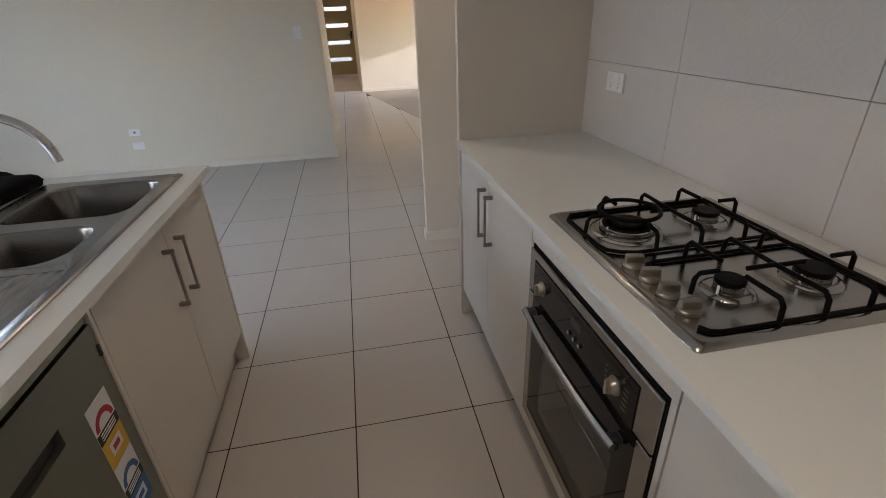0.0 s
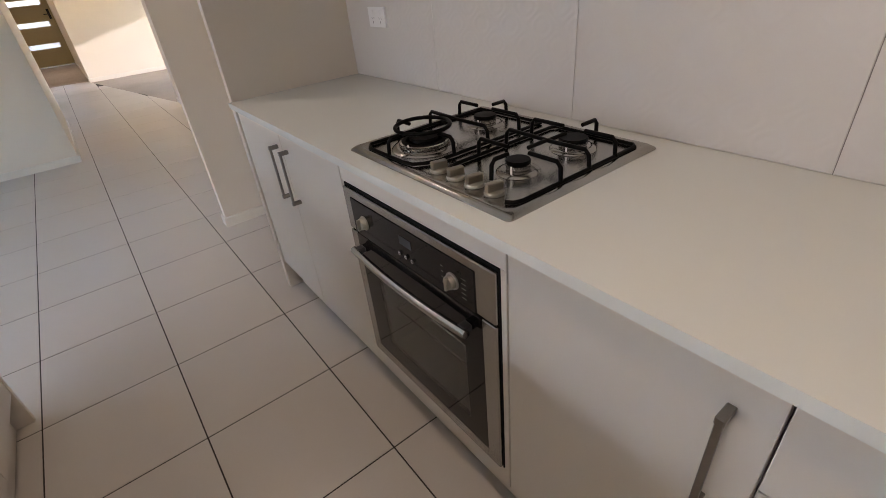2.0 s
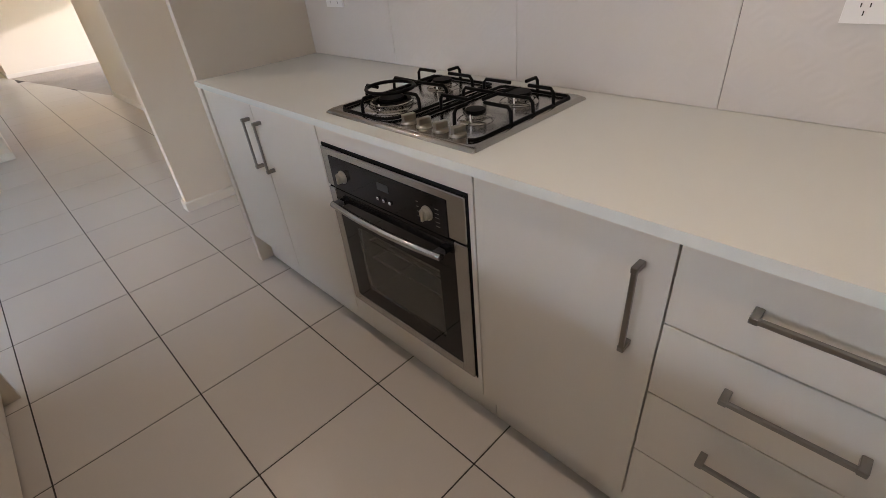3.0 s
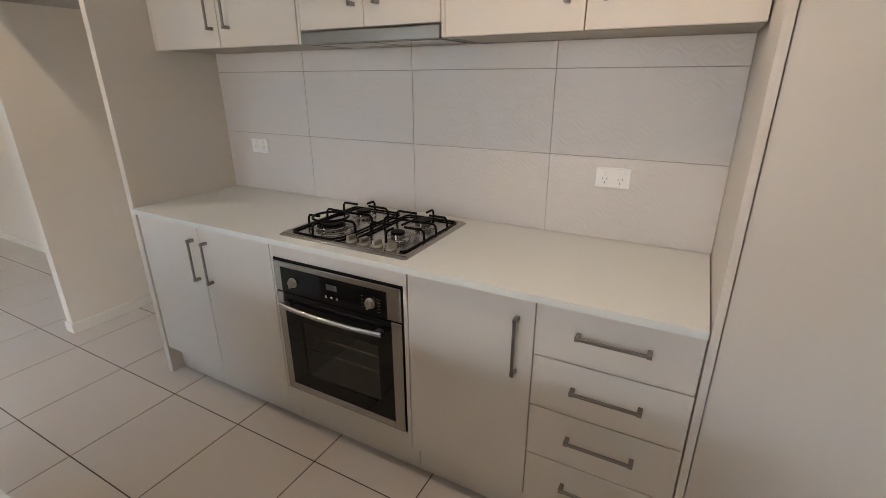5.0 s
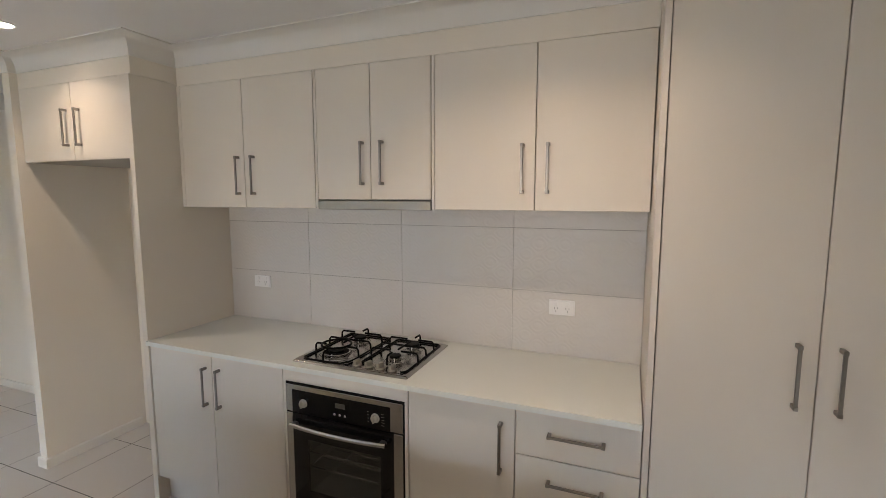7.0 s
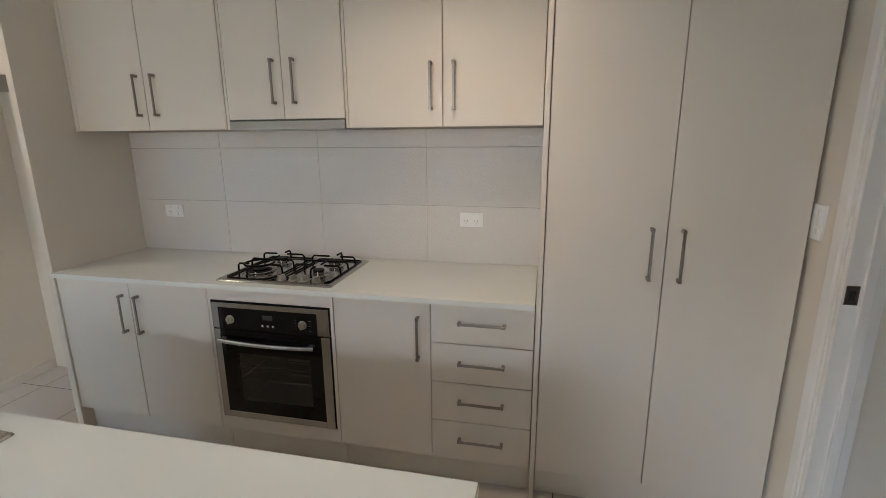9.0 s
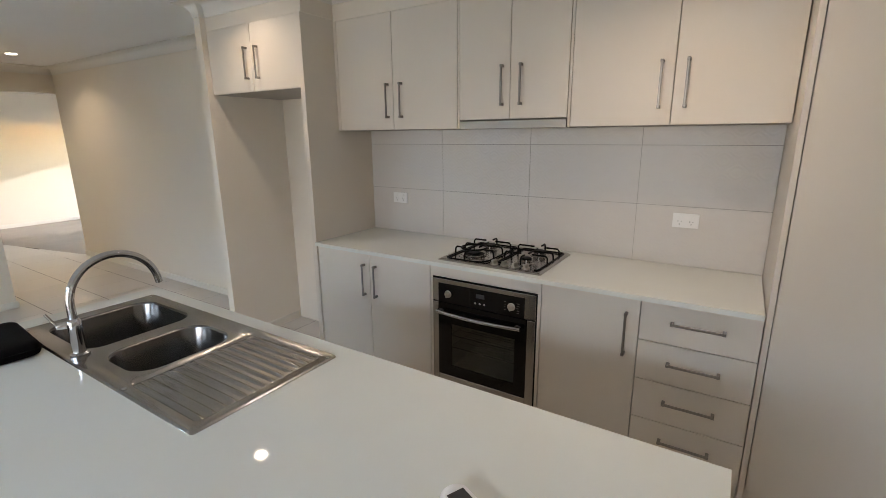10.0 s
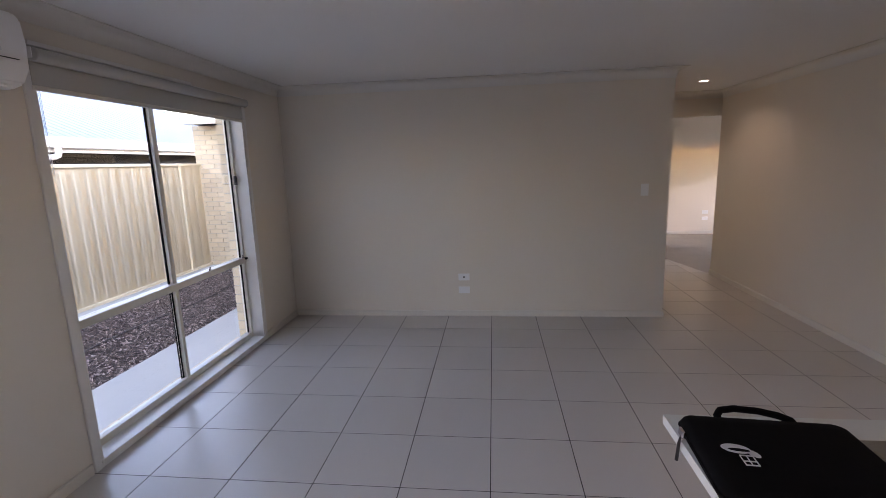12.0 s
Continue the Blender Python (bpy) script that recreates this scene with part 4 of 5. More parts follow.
            for (ex, ey), dx, dy in ends:
                inner = (bx + dx * reach, by + dy * reach)
                over = abs(ex - inner[0]) + abs(ey - inner[1])
                q = []
                if over > 0.02:
                    q = [(ex, ey, zt - 0.004), (inner[0], inner[1], zt - 0.004)] if dx and abs(ex - xb) > 0.01 and not (dx < 0 and bx < 0.75) else [(ex, ey, zb), (ex - dx * 0.002, ey - dy * 0.002, zt - 0.010), (ex - dx * 0.010, ey - dy * 0.010, zt), (inner[0], inner[1], zt)]
                    part("finger", tube(q, 0.0048, 8), IRON, tv, smooth=50)
        # the shared bar between the two burners
        xm = (pair[0][0] + pair[1][0]) / 2
        part("cross_bar", tube([(xm, ya, zb), (xm, ya + 0.003, zt - 0.012), (xm, ya + 0.012, zt - 0.002), (xm, (ya + yb) / 2 - 0.02, zt - 0.004), (xm, yb - 0.012, zt - 0.002), (xm, yb - 0.003, zt - 0.012), (xm, yb, zb)], 0.0048, 8), IRON, tv, smooth=50)
    bx, by = burners[0][:2]
    part("wok_ring", tube([(bx + 0.068 * math.cos(a), by + 0.068 * math.sin(a), 0.958) for a in [2 * math.pi * i / 36 for i in range(36)]], 0.0052, 8, closed=True), IRON, c, "black wok support ring", smooth=50)
    for i, ky in enumerate((0.757, 0.700, 0.642, 0.584)):
        k = part("knob", lathe([(0.0205, 0.9055), (0.0205, 0.910), (0.0195, 0.9125), (0.017, 0.914), (0.0, 0.9145)], (0.533, ky, 0), sides=26), KNOB, c, "satin metal control knob", smooth=35)
        g = box(-0.018, 0.018, -0.0075, 0.0075, 0.911, 0.930, bevel=0.003, segments=2)
        g.transform(Matrix.Translation((0.533, ky, 0)) @ Matrix.Rotation(radians(-12), 4, "Z"))
        part("grip", g, KNOB, k)
        part("marking", box(0.503, 0.509, ky - 0.003, ky + 0.003, 0.9052, 0.9058), DARK_SLOT, c)


cooktop()


# ---- island ----
def island_cupboards():
    isl_b = -1.16
    c = cabinet("island_cupboard", 0.972, 1.843, 0.15, 0.872, ISLFACE, isl_b, [(1.420, 1.843, 0.15, 0.868, 1.478, 0.690), (0.972, 1.420, 0.15, 0.868, 1.372, 0.690)],
                "beige laminate two-door island cupboard under the sink", kick=-0.655, group="island cupboards", flip=True, body_top=0.70)
    cabinet("island_cupboard", -0.288, 0.352, 0.15, 0.872, ISLFACE, isl_b, [(-0.288, 0.352, 0.15, 0.868, 0.29, 0.690)],
            "beige laminate single-door island cupboard", kick=-0.655, group="island cupboards", flip=True)
    panel("island_end_panel", (-1.18, -0.598, 1.845, 1.863, 0.0, 0.873), "beige laminate end panel of the island, down to the floor")
    panel("island_end_panel", (-1.18, -0.598, -0.308, -0.290, 0.0, 0.873), "beige laminate end panel of the island, down to the floor")
    panel("island_back_panel", (-1.196, -1.1805, -0.308, 1.863, 0.0, 0.873), "white back panel of the island under the overhang")
    panel("island_divider", (-1.16, -0.600, 0.9585, 0.9705, 0.0, 0.873), "beige laminate divider beside the dishwasher")


island_cupboards()
solid("island_benchtop", slab_with_holes(-1.457, -0.565, -0.31, 1.888, 0.874, 0.900, [(-1.045, -0.655, 1.065, 1.755)], 0.002), STONE,
      "off-white polished stone island benchtop with breakfast overhang", "benchtop")


def dishwasher():
    d = thing("dishwasher", (-0.86, 0.655, 0.0), "silver dishwasher with rating labels under the island bench", "dishwasher")
    y0, y1, x = 0.358, 0.954, -0.603
    part("body", box(-1.15, x - 0.022, y0 + 0.003, y1 - 0.003, 0.10, 0.852, bevel=0.002), SATIN_SILVER, d)
    part("plinth", box(-0.70, -0.66, y0, y1, 0.0, 0.10), BLACK, d)
    part("top_strip", box(x - 0.020, x - 0.004, y0, y1, 0.822, 0.852, bevel=0.001), SATIN_SILVER, d)
    door = part("door", slab_door(x, y0, y1), SATIN_SILVER, d, "silver door with recessed grip")
    part("grip_recess", box(x - 0.030, x - 0.012, 0.500, 0.757, 0.676, 0.716, bevel=0.004), BLACK, door)
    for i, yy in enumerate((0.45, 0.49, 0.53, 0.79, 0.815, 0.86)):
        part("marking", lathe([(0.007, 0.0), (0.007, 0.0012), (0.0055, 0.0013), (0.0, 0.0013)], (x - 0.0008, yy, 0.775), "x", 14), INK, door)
    part("side_clip", box(x - 0.004, x + 0.004, 0.945, 0.953, 0.735, 0.765, bevel=0.001), BLACK, d)

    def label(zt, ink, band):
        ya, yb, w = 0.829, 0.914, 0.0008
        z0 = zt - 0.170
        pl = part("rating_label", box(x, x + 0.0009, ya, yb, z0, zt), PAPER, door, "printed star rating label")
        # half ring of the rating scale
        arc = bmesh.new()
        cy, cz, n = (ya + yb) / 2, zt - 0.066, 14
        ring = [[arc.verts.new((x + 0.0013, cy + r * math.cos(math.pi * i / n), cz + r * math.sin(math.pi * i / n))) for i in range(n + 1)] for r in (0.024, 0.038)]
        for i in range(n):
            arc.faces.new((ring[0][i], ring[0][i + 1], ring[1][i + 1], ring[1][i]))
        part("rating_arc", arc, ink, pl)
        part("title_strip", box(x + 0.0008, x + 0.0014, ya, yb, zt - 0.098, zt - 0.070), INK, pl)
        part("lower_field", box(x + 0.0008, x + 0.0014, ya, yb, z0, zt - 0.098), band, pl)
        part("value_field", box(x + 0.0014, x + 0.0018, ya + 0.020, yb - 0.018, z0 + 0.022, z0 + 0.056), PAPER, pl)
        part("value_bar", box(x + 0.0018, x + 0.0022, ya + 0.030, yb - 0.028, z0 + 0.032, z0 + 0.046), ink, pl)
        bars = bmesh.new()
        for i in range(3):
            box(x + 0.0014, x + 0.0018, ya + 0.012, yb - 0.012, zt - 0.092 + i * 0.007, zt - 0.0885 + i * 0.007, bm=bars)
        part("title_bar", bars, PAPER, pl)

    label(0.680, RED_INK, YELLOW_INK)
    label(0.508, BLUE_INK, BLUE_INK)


def slab_door(x, y0, y1):
    bm = bmesh.new()
    gy0, gy1, gz0, gz1 = 0.500, 0.757, 0.676, 0.716
    for b in ((x - 0.02, x, y0, y1, 0.105, gz0), (x - 0.02, x, y0, y1, gz1, 0.816), (x - 0.02, x, y0, gy0, gz0, gz1), (x - 0.02, x, gy1, y1, gz0, gz1)):
        box(*b, bm=bm)
    bmesh.ops.remove_doubles(bm, verts=bm.verts, dist=0.0002)
    return bm


dishwasher()


def sink():
    s = thing("kitchen_sink", (-0.85, 1.25, 0.90), "stainless steel double-bowl sink with ribbed drainer", "sink")
    x0, x1, y0, y1 = -1.076, -0.624, 0.709, 1.787
    zr = 0.9045
    bowls = ((-1.020, -0.672, 1.392, 1.733, 0.065, 0.17), (-1.010, -0.700, 1.092, 1.330, 0.075, 0.15))
    dr = (-1.045, -0.655, 0.742, 1.066)
    bm = bmesh.new()

    def ring(pts, z):
        return [bm.verts.new((x, y, z)) for x, y in pts]

    def skin(a, b):
        for j in range(len(a)):
            k = (j + 1) % len(a)
            bm.faces.new((a[j], a[k], b[k], b[j]))

    outer = [ring(rounded(x0 + i, x1 - i, y0 + i, y1 - i, 0.012), z) for i, z in ((0, 0.9004), (0.002, 0.9035), (0.006, 0.9058), (0.012, zr))]
    for a, b in zip(outer, outer[1:]):
        skin(a, b)
    rims = [ring(rounded(b[0], b[1], b[2], b[3], b[4], 8), zr) for b in bowls]
    dring = ring(rounded(dr[0], dr[1], dr[2], dr[3], 0.02, 4), zr)
    edges = []
    for lp in (outer[-1], *rims, dring):
        for j in range(len(lp)):
            e = bm.edges.get((lp[j], lp[(j + 1) % len(lp)])) or bm.edges.new((lp[j], lp[(j + 1) % len(lp)]))
            edges.append(e)
    bmesh.ops.triangle_fill(bm, use_beauty=True, use_dissolve=False, edges=edges)
    # the filled sheet also closes the holes: open them again
    def within(p, b):
        return b[0] + 0.004 < p.x < b[1] - 0.004 and b[2] + 0.004 < p.y < b[3] - 0.004
    rim_sets = [set(r) for r in (*rims, dring)]
    drop = [f for f in bm.faces if len(f.verts) == 3 and any(all(v in rs for v in f.verts) for rs in rim_sets)]
    bmesh.ops.delete(bm, geom=drop, context="FACES_ONLY")
    # ribbed drainer
    nx, ny = 208, 36
    lo = ring(rounded(dr[0] + 0.006, dr[1] - 0.006, dr[2] + 0.006, dr[3] - 0.006, 0.015, 4), zr - 0.004)
    skin(dring, lo)
    part("rim", bm, SINK_STEEL, s, "satin steel rim", smooth=35)
    rb = bmesh.new()
    gx0, gx1, gy0, gy1 = dr[0] + 0.004, dr[1] - 0.004, dr[2] + 0.004, dr[3] - 0.004
    grid = []
    for j in range(ny + 1):
        v = j / ny
        y = gy0 + (gy1 - gy0) * v
        row = []
        for i in range(nx + 1):
            u = i / nx
            fade = min(1.0, 22.0 * min(u, 1 - u)) * min(1.0, max(0.0, 14.0 * min(v, 1 - v) - 0.4)) ** 0.5
            crest = max(0.0, math.cos((u - 0.5) * 2 * math.pi * 13)) ** 0.8
            z = zr - 0.0042 + 0.0046 * fade * crest
            row.append(rb.verts.new((gx0 + (gx1 - gx0) * u, y, z)))
        grid.append(row)
    for j in range(ny):
        for i in range(nx):
            rb.faces.new((grid[j][i], grid[j][i + 1], grid[j + 1][i + 1], grid[j + 1][i]))
    part("drainer", rb, SINK_STEEL, s, "ribbed steel drainer", smooth=60)
    for bx0, bx1, by0, by1, r, depth in bowls:
        bb = bmesh.new()
        loops = []
        for inset, z in ((0.0, zr), (0.003, zr - 0.002), (0.006, zr - 0.008), (0.014, zr - depth + 0.04), (0.022, zr - depth + 0.018), (0.040, zr - depth + 0.004), (0.07, zr - depth)):
            loops.append([bb.verts.new((x, y, z)) for x, y in rounded(bx0 + inset, bx1 - inset, by0 + inset, by1 - inset, max(r - inset * 0.6, 0.02), 8)])
        for a, b in zip(loops, loops[1:]):
            for j in range(len(a)):
                k = (j + 1) % len(a)
                bb.faces.new((a[j], b[j], b[k], a[k]))
        bb.faces.new(loops[-1])
        cx, cy = (bx0 + bx1) / 2, (by0 + by1) / 2
        bowl = part("bowl", bb, SHADED_BOWL_STEEL, s, "deep satin steel bowl", smooth=40)
        part("drain", lathe([(0.045, 0.0006), (0.044, 0.003), (0.034, 0.002), (0.030, -0.003), (0.0, -0.003)], (cx, cy, zr - depth + 0.001)), CHROME, bowl, "chrome basket waste", smooth=35)
    for px, py in ((-0.650, 0.725), (-0.648, 1.760), (-1.055, 1.765), (-1.062, 1.05)):
        part("fixing_cap", lathe([(0.007, 0.0), (0.006, 0.002), (0.0, 0.0026)], (px, py, zr), sides=14), CHROME, s, smooth=35)


sink()


def tap():
    t = thing("mixer_tap", (-1.035, 1.388, 0.905), "chrome gooseneck mixer tap on the sink", "tap")
    x, y, z = -1.035, 1.388, 0.9045
    part("base", lathe([(0.026, z), (0.026, z + 0.006), (0.018, z + 0.010), (0.0175, z + 0.078), (0.0185, z + 0.082), (0.0185, z + 0.108), (0.016, z + 0.113), (0.012, z + 0.118)], (x, y, 0)), CHROME, t, smooth=35)
    pts = [(x, y, z + 0.11), (x, y, 1.02), (x, y, 1.06)]
    cx, r = x + 0.128, 0.128
    for i in range(1, 23):
        a = math.pi - (math.pi - 0.12) * i / 22
        pts.append((cx + r * math.cos(a), y, 1.065 + r * math.sin(a)))
    end = Vector(pts[-1])
    pts.append((end.x + 0.002, y, end.z - 0.012))
    part("spout", tube(pts, 0.0118, 14), CHROME, t, smooth=60)
    dv = Vector((-0.80, 0.60, 0)).normalized()
    p = Vector((x, y, z + 0.098))
    lv = part("lever_hub", tube([p + dv * 0.015, p + dv * 0.028, p + dv * 0.042], [0.012, 0.012, 0.011], 14), CHROME, t, smooth=50)
    part("lever", tube([p + dv * 0.040, p + dv * 0.054 + Vector((0, 0, 0.020)), p + dv * 0.066 + Vector((0, 0, 0.042))], [0.005, 0.0045, 0.004], 10), CHROME, lv, smooth=50)


tap()


def laptop_bag():
    b = thing("laptop_bag", (-1.26, 1.66, 0.90), "black neoprene laptop bag with carry handle, lying on the island", "bag")
    # outline follows the slightly turned case
    m = Matrix.Translation((-1.268, 1.658, 0.90)) @ Matrix.Rotation(radians(-4), 4, "Z")
    w, h = 0.190, 0.152
    bm = bmesh.new()
    loops = []
    for inset, z in ((0.016, 0.001), (0.004, 0.006), (0.0, 0.016), (0.0, 0.030), (0.005, 0.040), (0.016, 0.046), (0.05, 0.049), (0.10, 0.050)):
        ring = []
        for x, y in rounded(-w + inset, w - inset, -h + inset, h - inset, max(0.030 - inset * 0.4, 0.012), 6):
            swell = 0.004 * noise.noise(Vector((x * 9, y * 9, 2.0))) if z > 0.03 else 0.0
            ring.append(bm.verts.new((x, y, z + swell)))
        loops.append(ring)
    bm.faces.new(loops[0][::-1])
    for a, c in zip(loops, loops[1:]):
        for j in range(len(a)):
            k = (j + 1) % len(a)
            bm.faces.new((a[j], a[k], c[k], c[j]))
    bm.faces.new(loops[-1])
    bm.transform(m)
    part("case", bm, NEOPRENE, b, smooth=60)
    zp = tube([(x * 1.001, y * 1.001, 0.024) for x, y in rounded(-w - 0.001, w + 0.001, -h - 0.001, h + 0.001, 0.031, 6)], 0.0028, 6, closed=True)
    zp.transform(m)
    part("zip", zp, NEOPRENE, b)
    hp = [(-0.092, h - 0.014, 0.032), (-0.092, h + 0.005, 0.040), (-0.080, h + 0.019, 0.047), (-0.045, h + 0.027, 0.049), (0.012, h + 0.027, 0.046), (0.056, h + 0.019, 0.041), (0.080, h + 0.005, 0.037), (0.083, h - 0.014, 0.031)]
    smooth_pts = []
    for i in range(len(hp) - 1):
        for k in range(4):
            smooth_pts.append(Vector(hp[i]).lerp(Vector(hp[i + 1]), k / 4))
    smooth_pts.append(Vector(hp[-1]))
    hb = tube(smooth_pts, 0.009, 10)
    hb.transform(m)
    part("handle", hb, NEOPRENE, b, "padded carry handle", smooth=60)
    # printed white emblem: plain shapes
    prints = bmesh.new()

    def disc(cx, cy, rx, ry, z, turn=0.0, bm2=None):
        ca, sa = math.cos(turn), math.sin(turn)
        vs = [bm2.verts.new((cx + rx * math.cos(a) * ca - ry * math.sin(a) * sa, cy + rx * math.cos(a) * sa + ry * math.sin(a) * ca, z)) for a in [2 * math.pi * i / 24 for i in range(24)]]
        bm2.faces.new(vs)

    disc(-0.116, -0.012, 0.030, 0.018, 0.0545, -0.15, prints)
    disc(-0.086, -0.028, 0.010, 0.016, 0.0545, 0.5, prints)
    for i in range(3):
        box(-0.118 + i * 0.013, -0.1165 + i * 0.013, -0.070, -0.034, 0.0525, 0.0545, bm=prints)
    for yy in (-0.070, -0.056, -0.036):
        box(-0.118, -0.0905, yy, yy + 0.0018, 0.0525, 0.0546, bm=prints)
    prints.transform(m)
    part("emblem", prints, LOGO_WHITE, b, "white printed emblem")
    inner = bmesh.new()
    disc(-0.112, -0.017, 0.022, 0.006, 0.0551, -0.1, inner)
    inner.transform(m)
    part("emblem_stripe", inner, NEOPRENE, b)
    pull_at = m @ Vector((-w - 0.004, 0.088, 0.024))
    zs = part("zip_slider", box(pull_at.x - 0.006, pull_at.x + 0.002, pull_at.y - 0.014, pull_at.y + 0.014, 0.914, 0.934, bevel=0.002), CHROME, b, "metal zip slider")
    part("zip_pull", tube([(pull_at.x - 0.004, pull_at.y, 0.918), (pull_at.x - 0.008, pull_at.y, 0.895), (pull_at.x - 0.012, pull_at.y - 0.002, 0.850)], [0.0025, 0.004, 0.0045], 8), BLACK, b)


laptop_bag()


def remote_control():
    r = thing("remote_control", (-1.0, 0.06, 0.90), "white air conditioner remote control lying on the island", "remote control")
    m = Matrix.Translation(REMOTE) @ Matrix.Rotation(radians(65), 4, "Z")
    bm = bmesh.new()
    loops = []
    for inset, z in ((0.004, 0.0005), (0.0, 0.004), (0.0, 0.012), (0.003, 0.017), (0.008, 0.019)):
        loops.append([bm.verts.new((x, y, z)) for x, y in rounded(-0.075 + inset, 0.075 - inset, -0.029 + inset, 0.029 - inset, 0.026 - inset, 8)])
    bm.faces.new(loops[0][::-1])
    for a, c in zip(loops, loops[1:]):
        for j in range(len(a)):
            k = (j + 1) % len(a)
            bm.faces.new((a[j], a[k], c[k], c[j]))
    bm.faces.new(loops[-1])
    bm.transform(m)
    part("shell", bm, WHITE_PLASTIC, r, smooth=40)
    sc = box(0.010, 0.052, -0.018, 0.018, 0.0185, 0.0196, bevel=0.0004)
    sc.transform(m)
    part("screen", sc, DARK_SLOT, r, "dark display")
    for i in range(4):
        for k in (-1, 1):
            bt = box(-0.060 + i * 0.016, -0.050 + i * 0.016, k * 0.011 - 0.005, k * 0.011 + 0.005, 0.0185, 0.0205, bevel=0.001)
            bt.transform(m)
            part("button", bt, PAPER, r)


REMOTE = (-0.945, 0.067, 0.90)
remote_control()


# ---- side yard ----
solid("ground", box(-80, 80, -80, 80, -1.2, GROUND - 0.05), SOIL, "dark garden soil reaching away from the house", "ground", kind="structure")
solid("pavement", box(-5.24, WEST - 0.22, -8, 8.6, GROUND - 0.08, GROUND, bevel=0.006), CONCRETE, "pale concrete side path beside the house", "path", kind="structure")
solid("kerb", box(-7.32, -6.98, -8, 8.78, GROUND - 0.10, GROUND - 0.012, bevel=0.006), CONCRETE, "narrow concrete strip at the foot of the fence", "kerb", kind="structure")


def mulch():
    rng = np.random.default_rng(4)
    verts, faces = [], []
    for i in range(26000):
        x, y = rng.uniform(-6.98, -5.25), rng.uniform(3.2, 8.8)
        a, tilt, tip = rng.uniform(0, 6.28), rng.normal(0, 0.35), rng.normal(0, 0.35)
        l, w, t = rng.uniform(0.008, 0.030), rng.uniform(0.004, 0.010), 0.004
        z = GROUND - 0.035 + rng.uniform(0, 0.03)
        m = Matrix.Translation((x, y, z)) @ Euler((tilt, tip, a)).to_matrix().to_4x4()
        k = len(verts)
        verts += [tuple(m @ Vector(p)) for p in ((-l, -w, 0), (l, -w * 0.6, 0), (l, w * 0.7, 0), (-l, w, 0), (-l * 0.8, 0, t), (l * 0.8, 0, t))]
        faces += [(k, k + 1, k + 5, k + 4), (k + 2, k + 3, k + 4, k + 5), (k, k + 4, k + 3), (k + 1, k + 2, k + 5)]
    me = bpy.data.meshes.new("bark_mulch")
    me.from_pydata(verts, [], faces)
    nt = BARK.node_tree
    geo = nt.nodes.new("ShaderNodeNewGeometry")
    ramp = nt.nodes.new("ShaderNodeValToRGB")
    e = ramp.color_ramp.elements
    e[0].color, e[1].color = (0.035, 0.02, 0.016, 1), (0.66, 0.50, 0.43, 1)
    e.new(0.68).color = (0.17, 0.11, 0.09, 1)
    nt.links.new(geo.outputs["Random Per Island"], ramp.inputs[0])
    nt.links.new(ramp.outputs[0], nt.nodes["Principled BSDF"].inputs["Base Color"])
    me.materials.append(BARK)
    tagged(new("bark_mulch", me), "brown bark chip mulch over the garden bed", "mulch", kind="stuff")


mulch()
hp = [(-5.55 - 0.25 * math.sin(i * 0.35) - 0.05 * i, 3.3 + 0.28 * i, GROUND - 0.004) for i in range(19)]
solid("irrigation_pipe", tube(hp, 0.011, 8), HOSE, "brown poly irrigation pipe lying on the mulch", "pipe", smooth=60)


def fence():
    f = thing("fence", (-7.3, 3.0, GROUND), "cream steel sheet boundary fence with ribbed panels", "fence")
    zt, zb, pan = 1.74, GROUND - 0.03, 2.36
    rib = []
    step = pan / 12
    for i in range(12):
        y = i * step
        rib += [(y, 0.0), (y + step * 0.34, 0.0), (y + step * 0.60, 0.008), (y + step * 0.74, 0.008)]
    rib.append((pan, 0.0))
    bm = bmesh.new()
    lo = [bm.verts.new((-d, y, zb + 0.04)) for y, d in rib]
    hi = [bm.verts.new((-d, y, zt - 0.03)) for y, d in rib]
    for j in range(len(rib) - 1):
        bm.faces.new((lo[j], lo[j + 1], hi[j + 1], hi[j]))
    bmesh.ops.solidify(bm, geom=bm.faces[:], thickness=0.004)
    sheet = finish(bm, "panel", FENCE)
    for n in range(-2, 5):
        y0 = -0.66 + n * 2.42 + 1.66
        if y0 > 8.5:
            continue
        shared("panel", sheet, f, (-7.3, y0, 0))
        part("post", box(-7.345, -7.275, y0 - 0.05, y0 - 0.005, zb, zt + 0.005, bevel=0.003), FENCE, f)
        part("top_rail", box(-7.345, -7.275, y0 - 0.005, y0 + pan, zt - 0.045, zt, bevel=0.004), FENCE, f)
        part("bottom_rail", box(-7.345, -7.275, y0 - 0.005, y0 + pan, zb, zb + 0.06, bevel=0.004), FENCE, f)


fence()


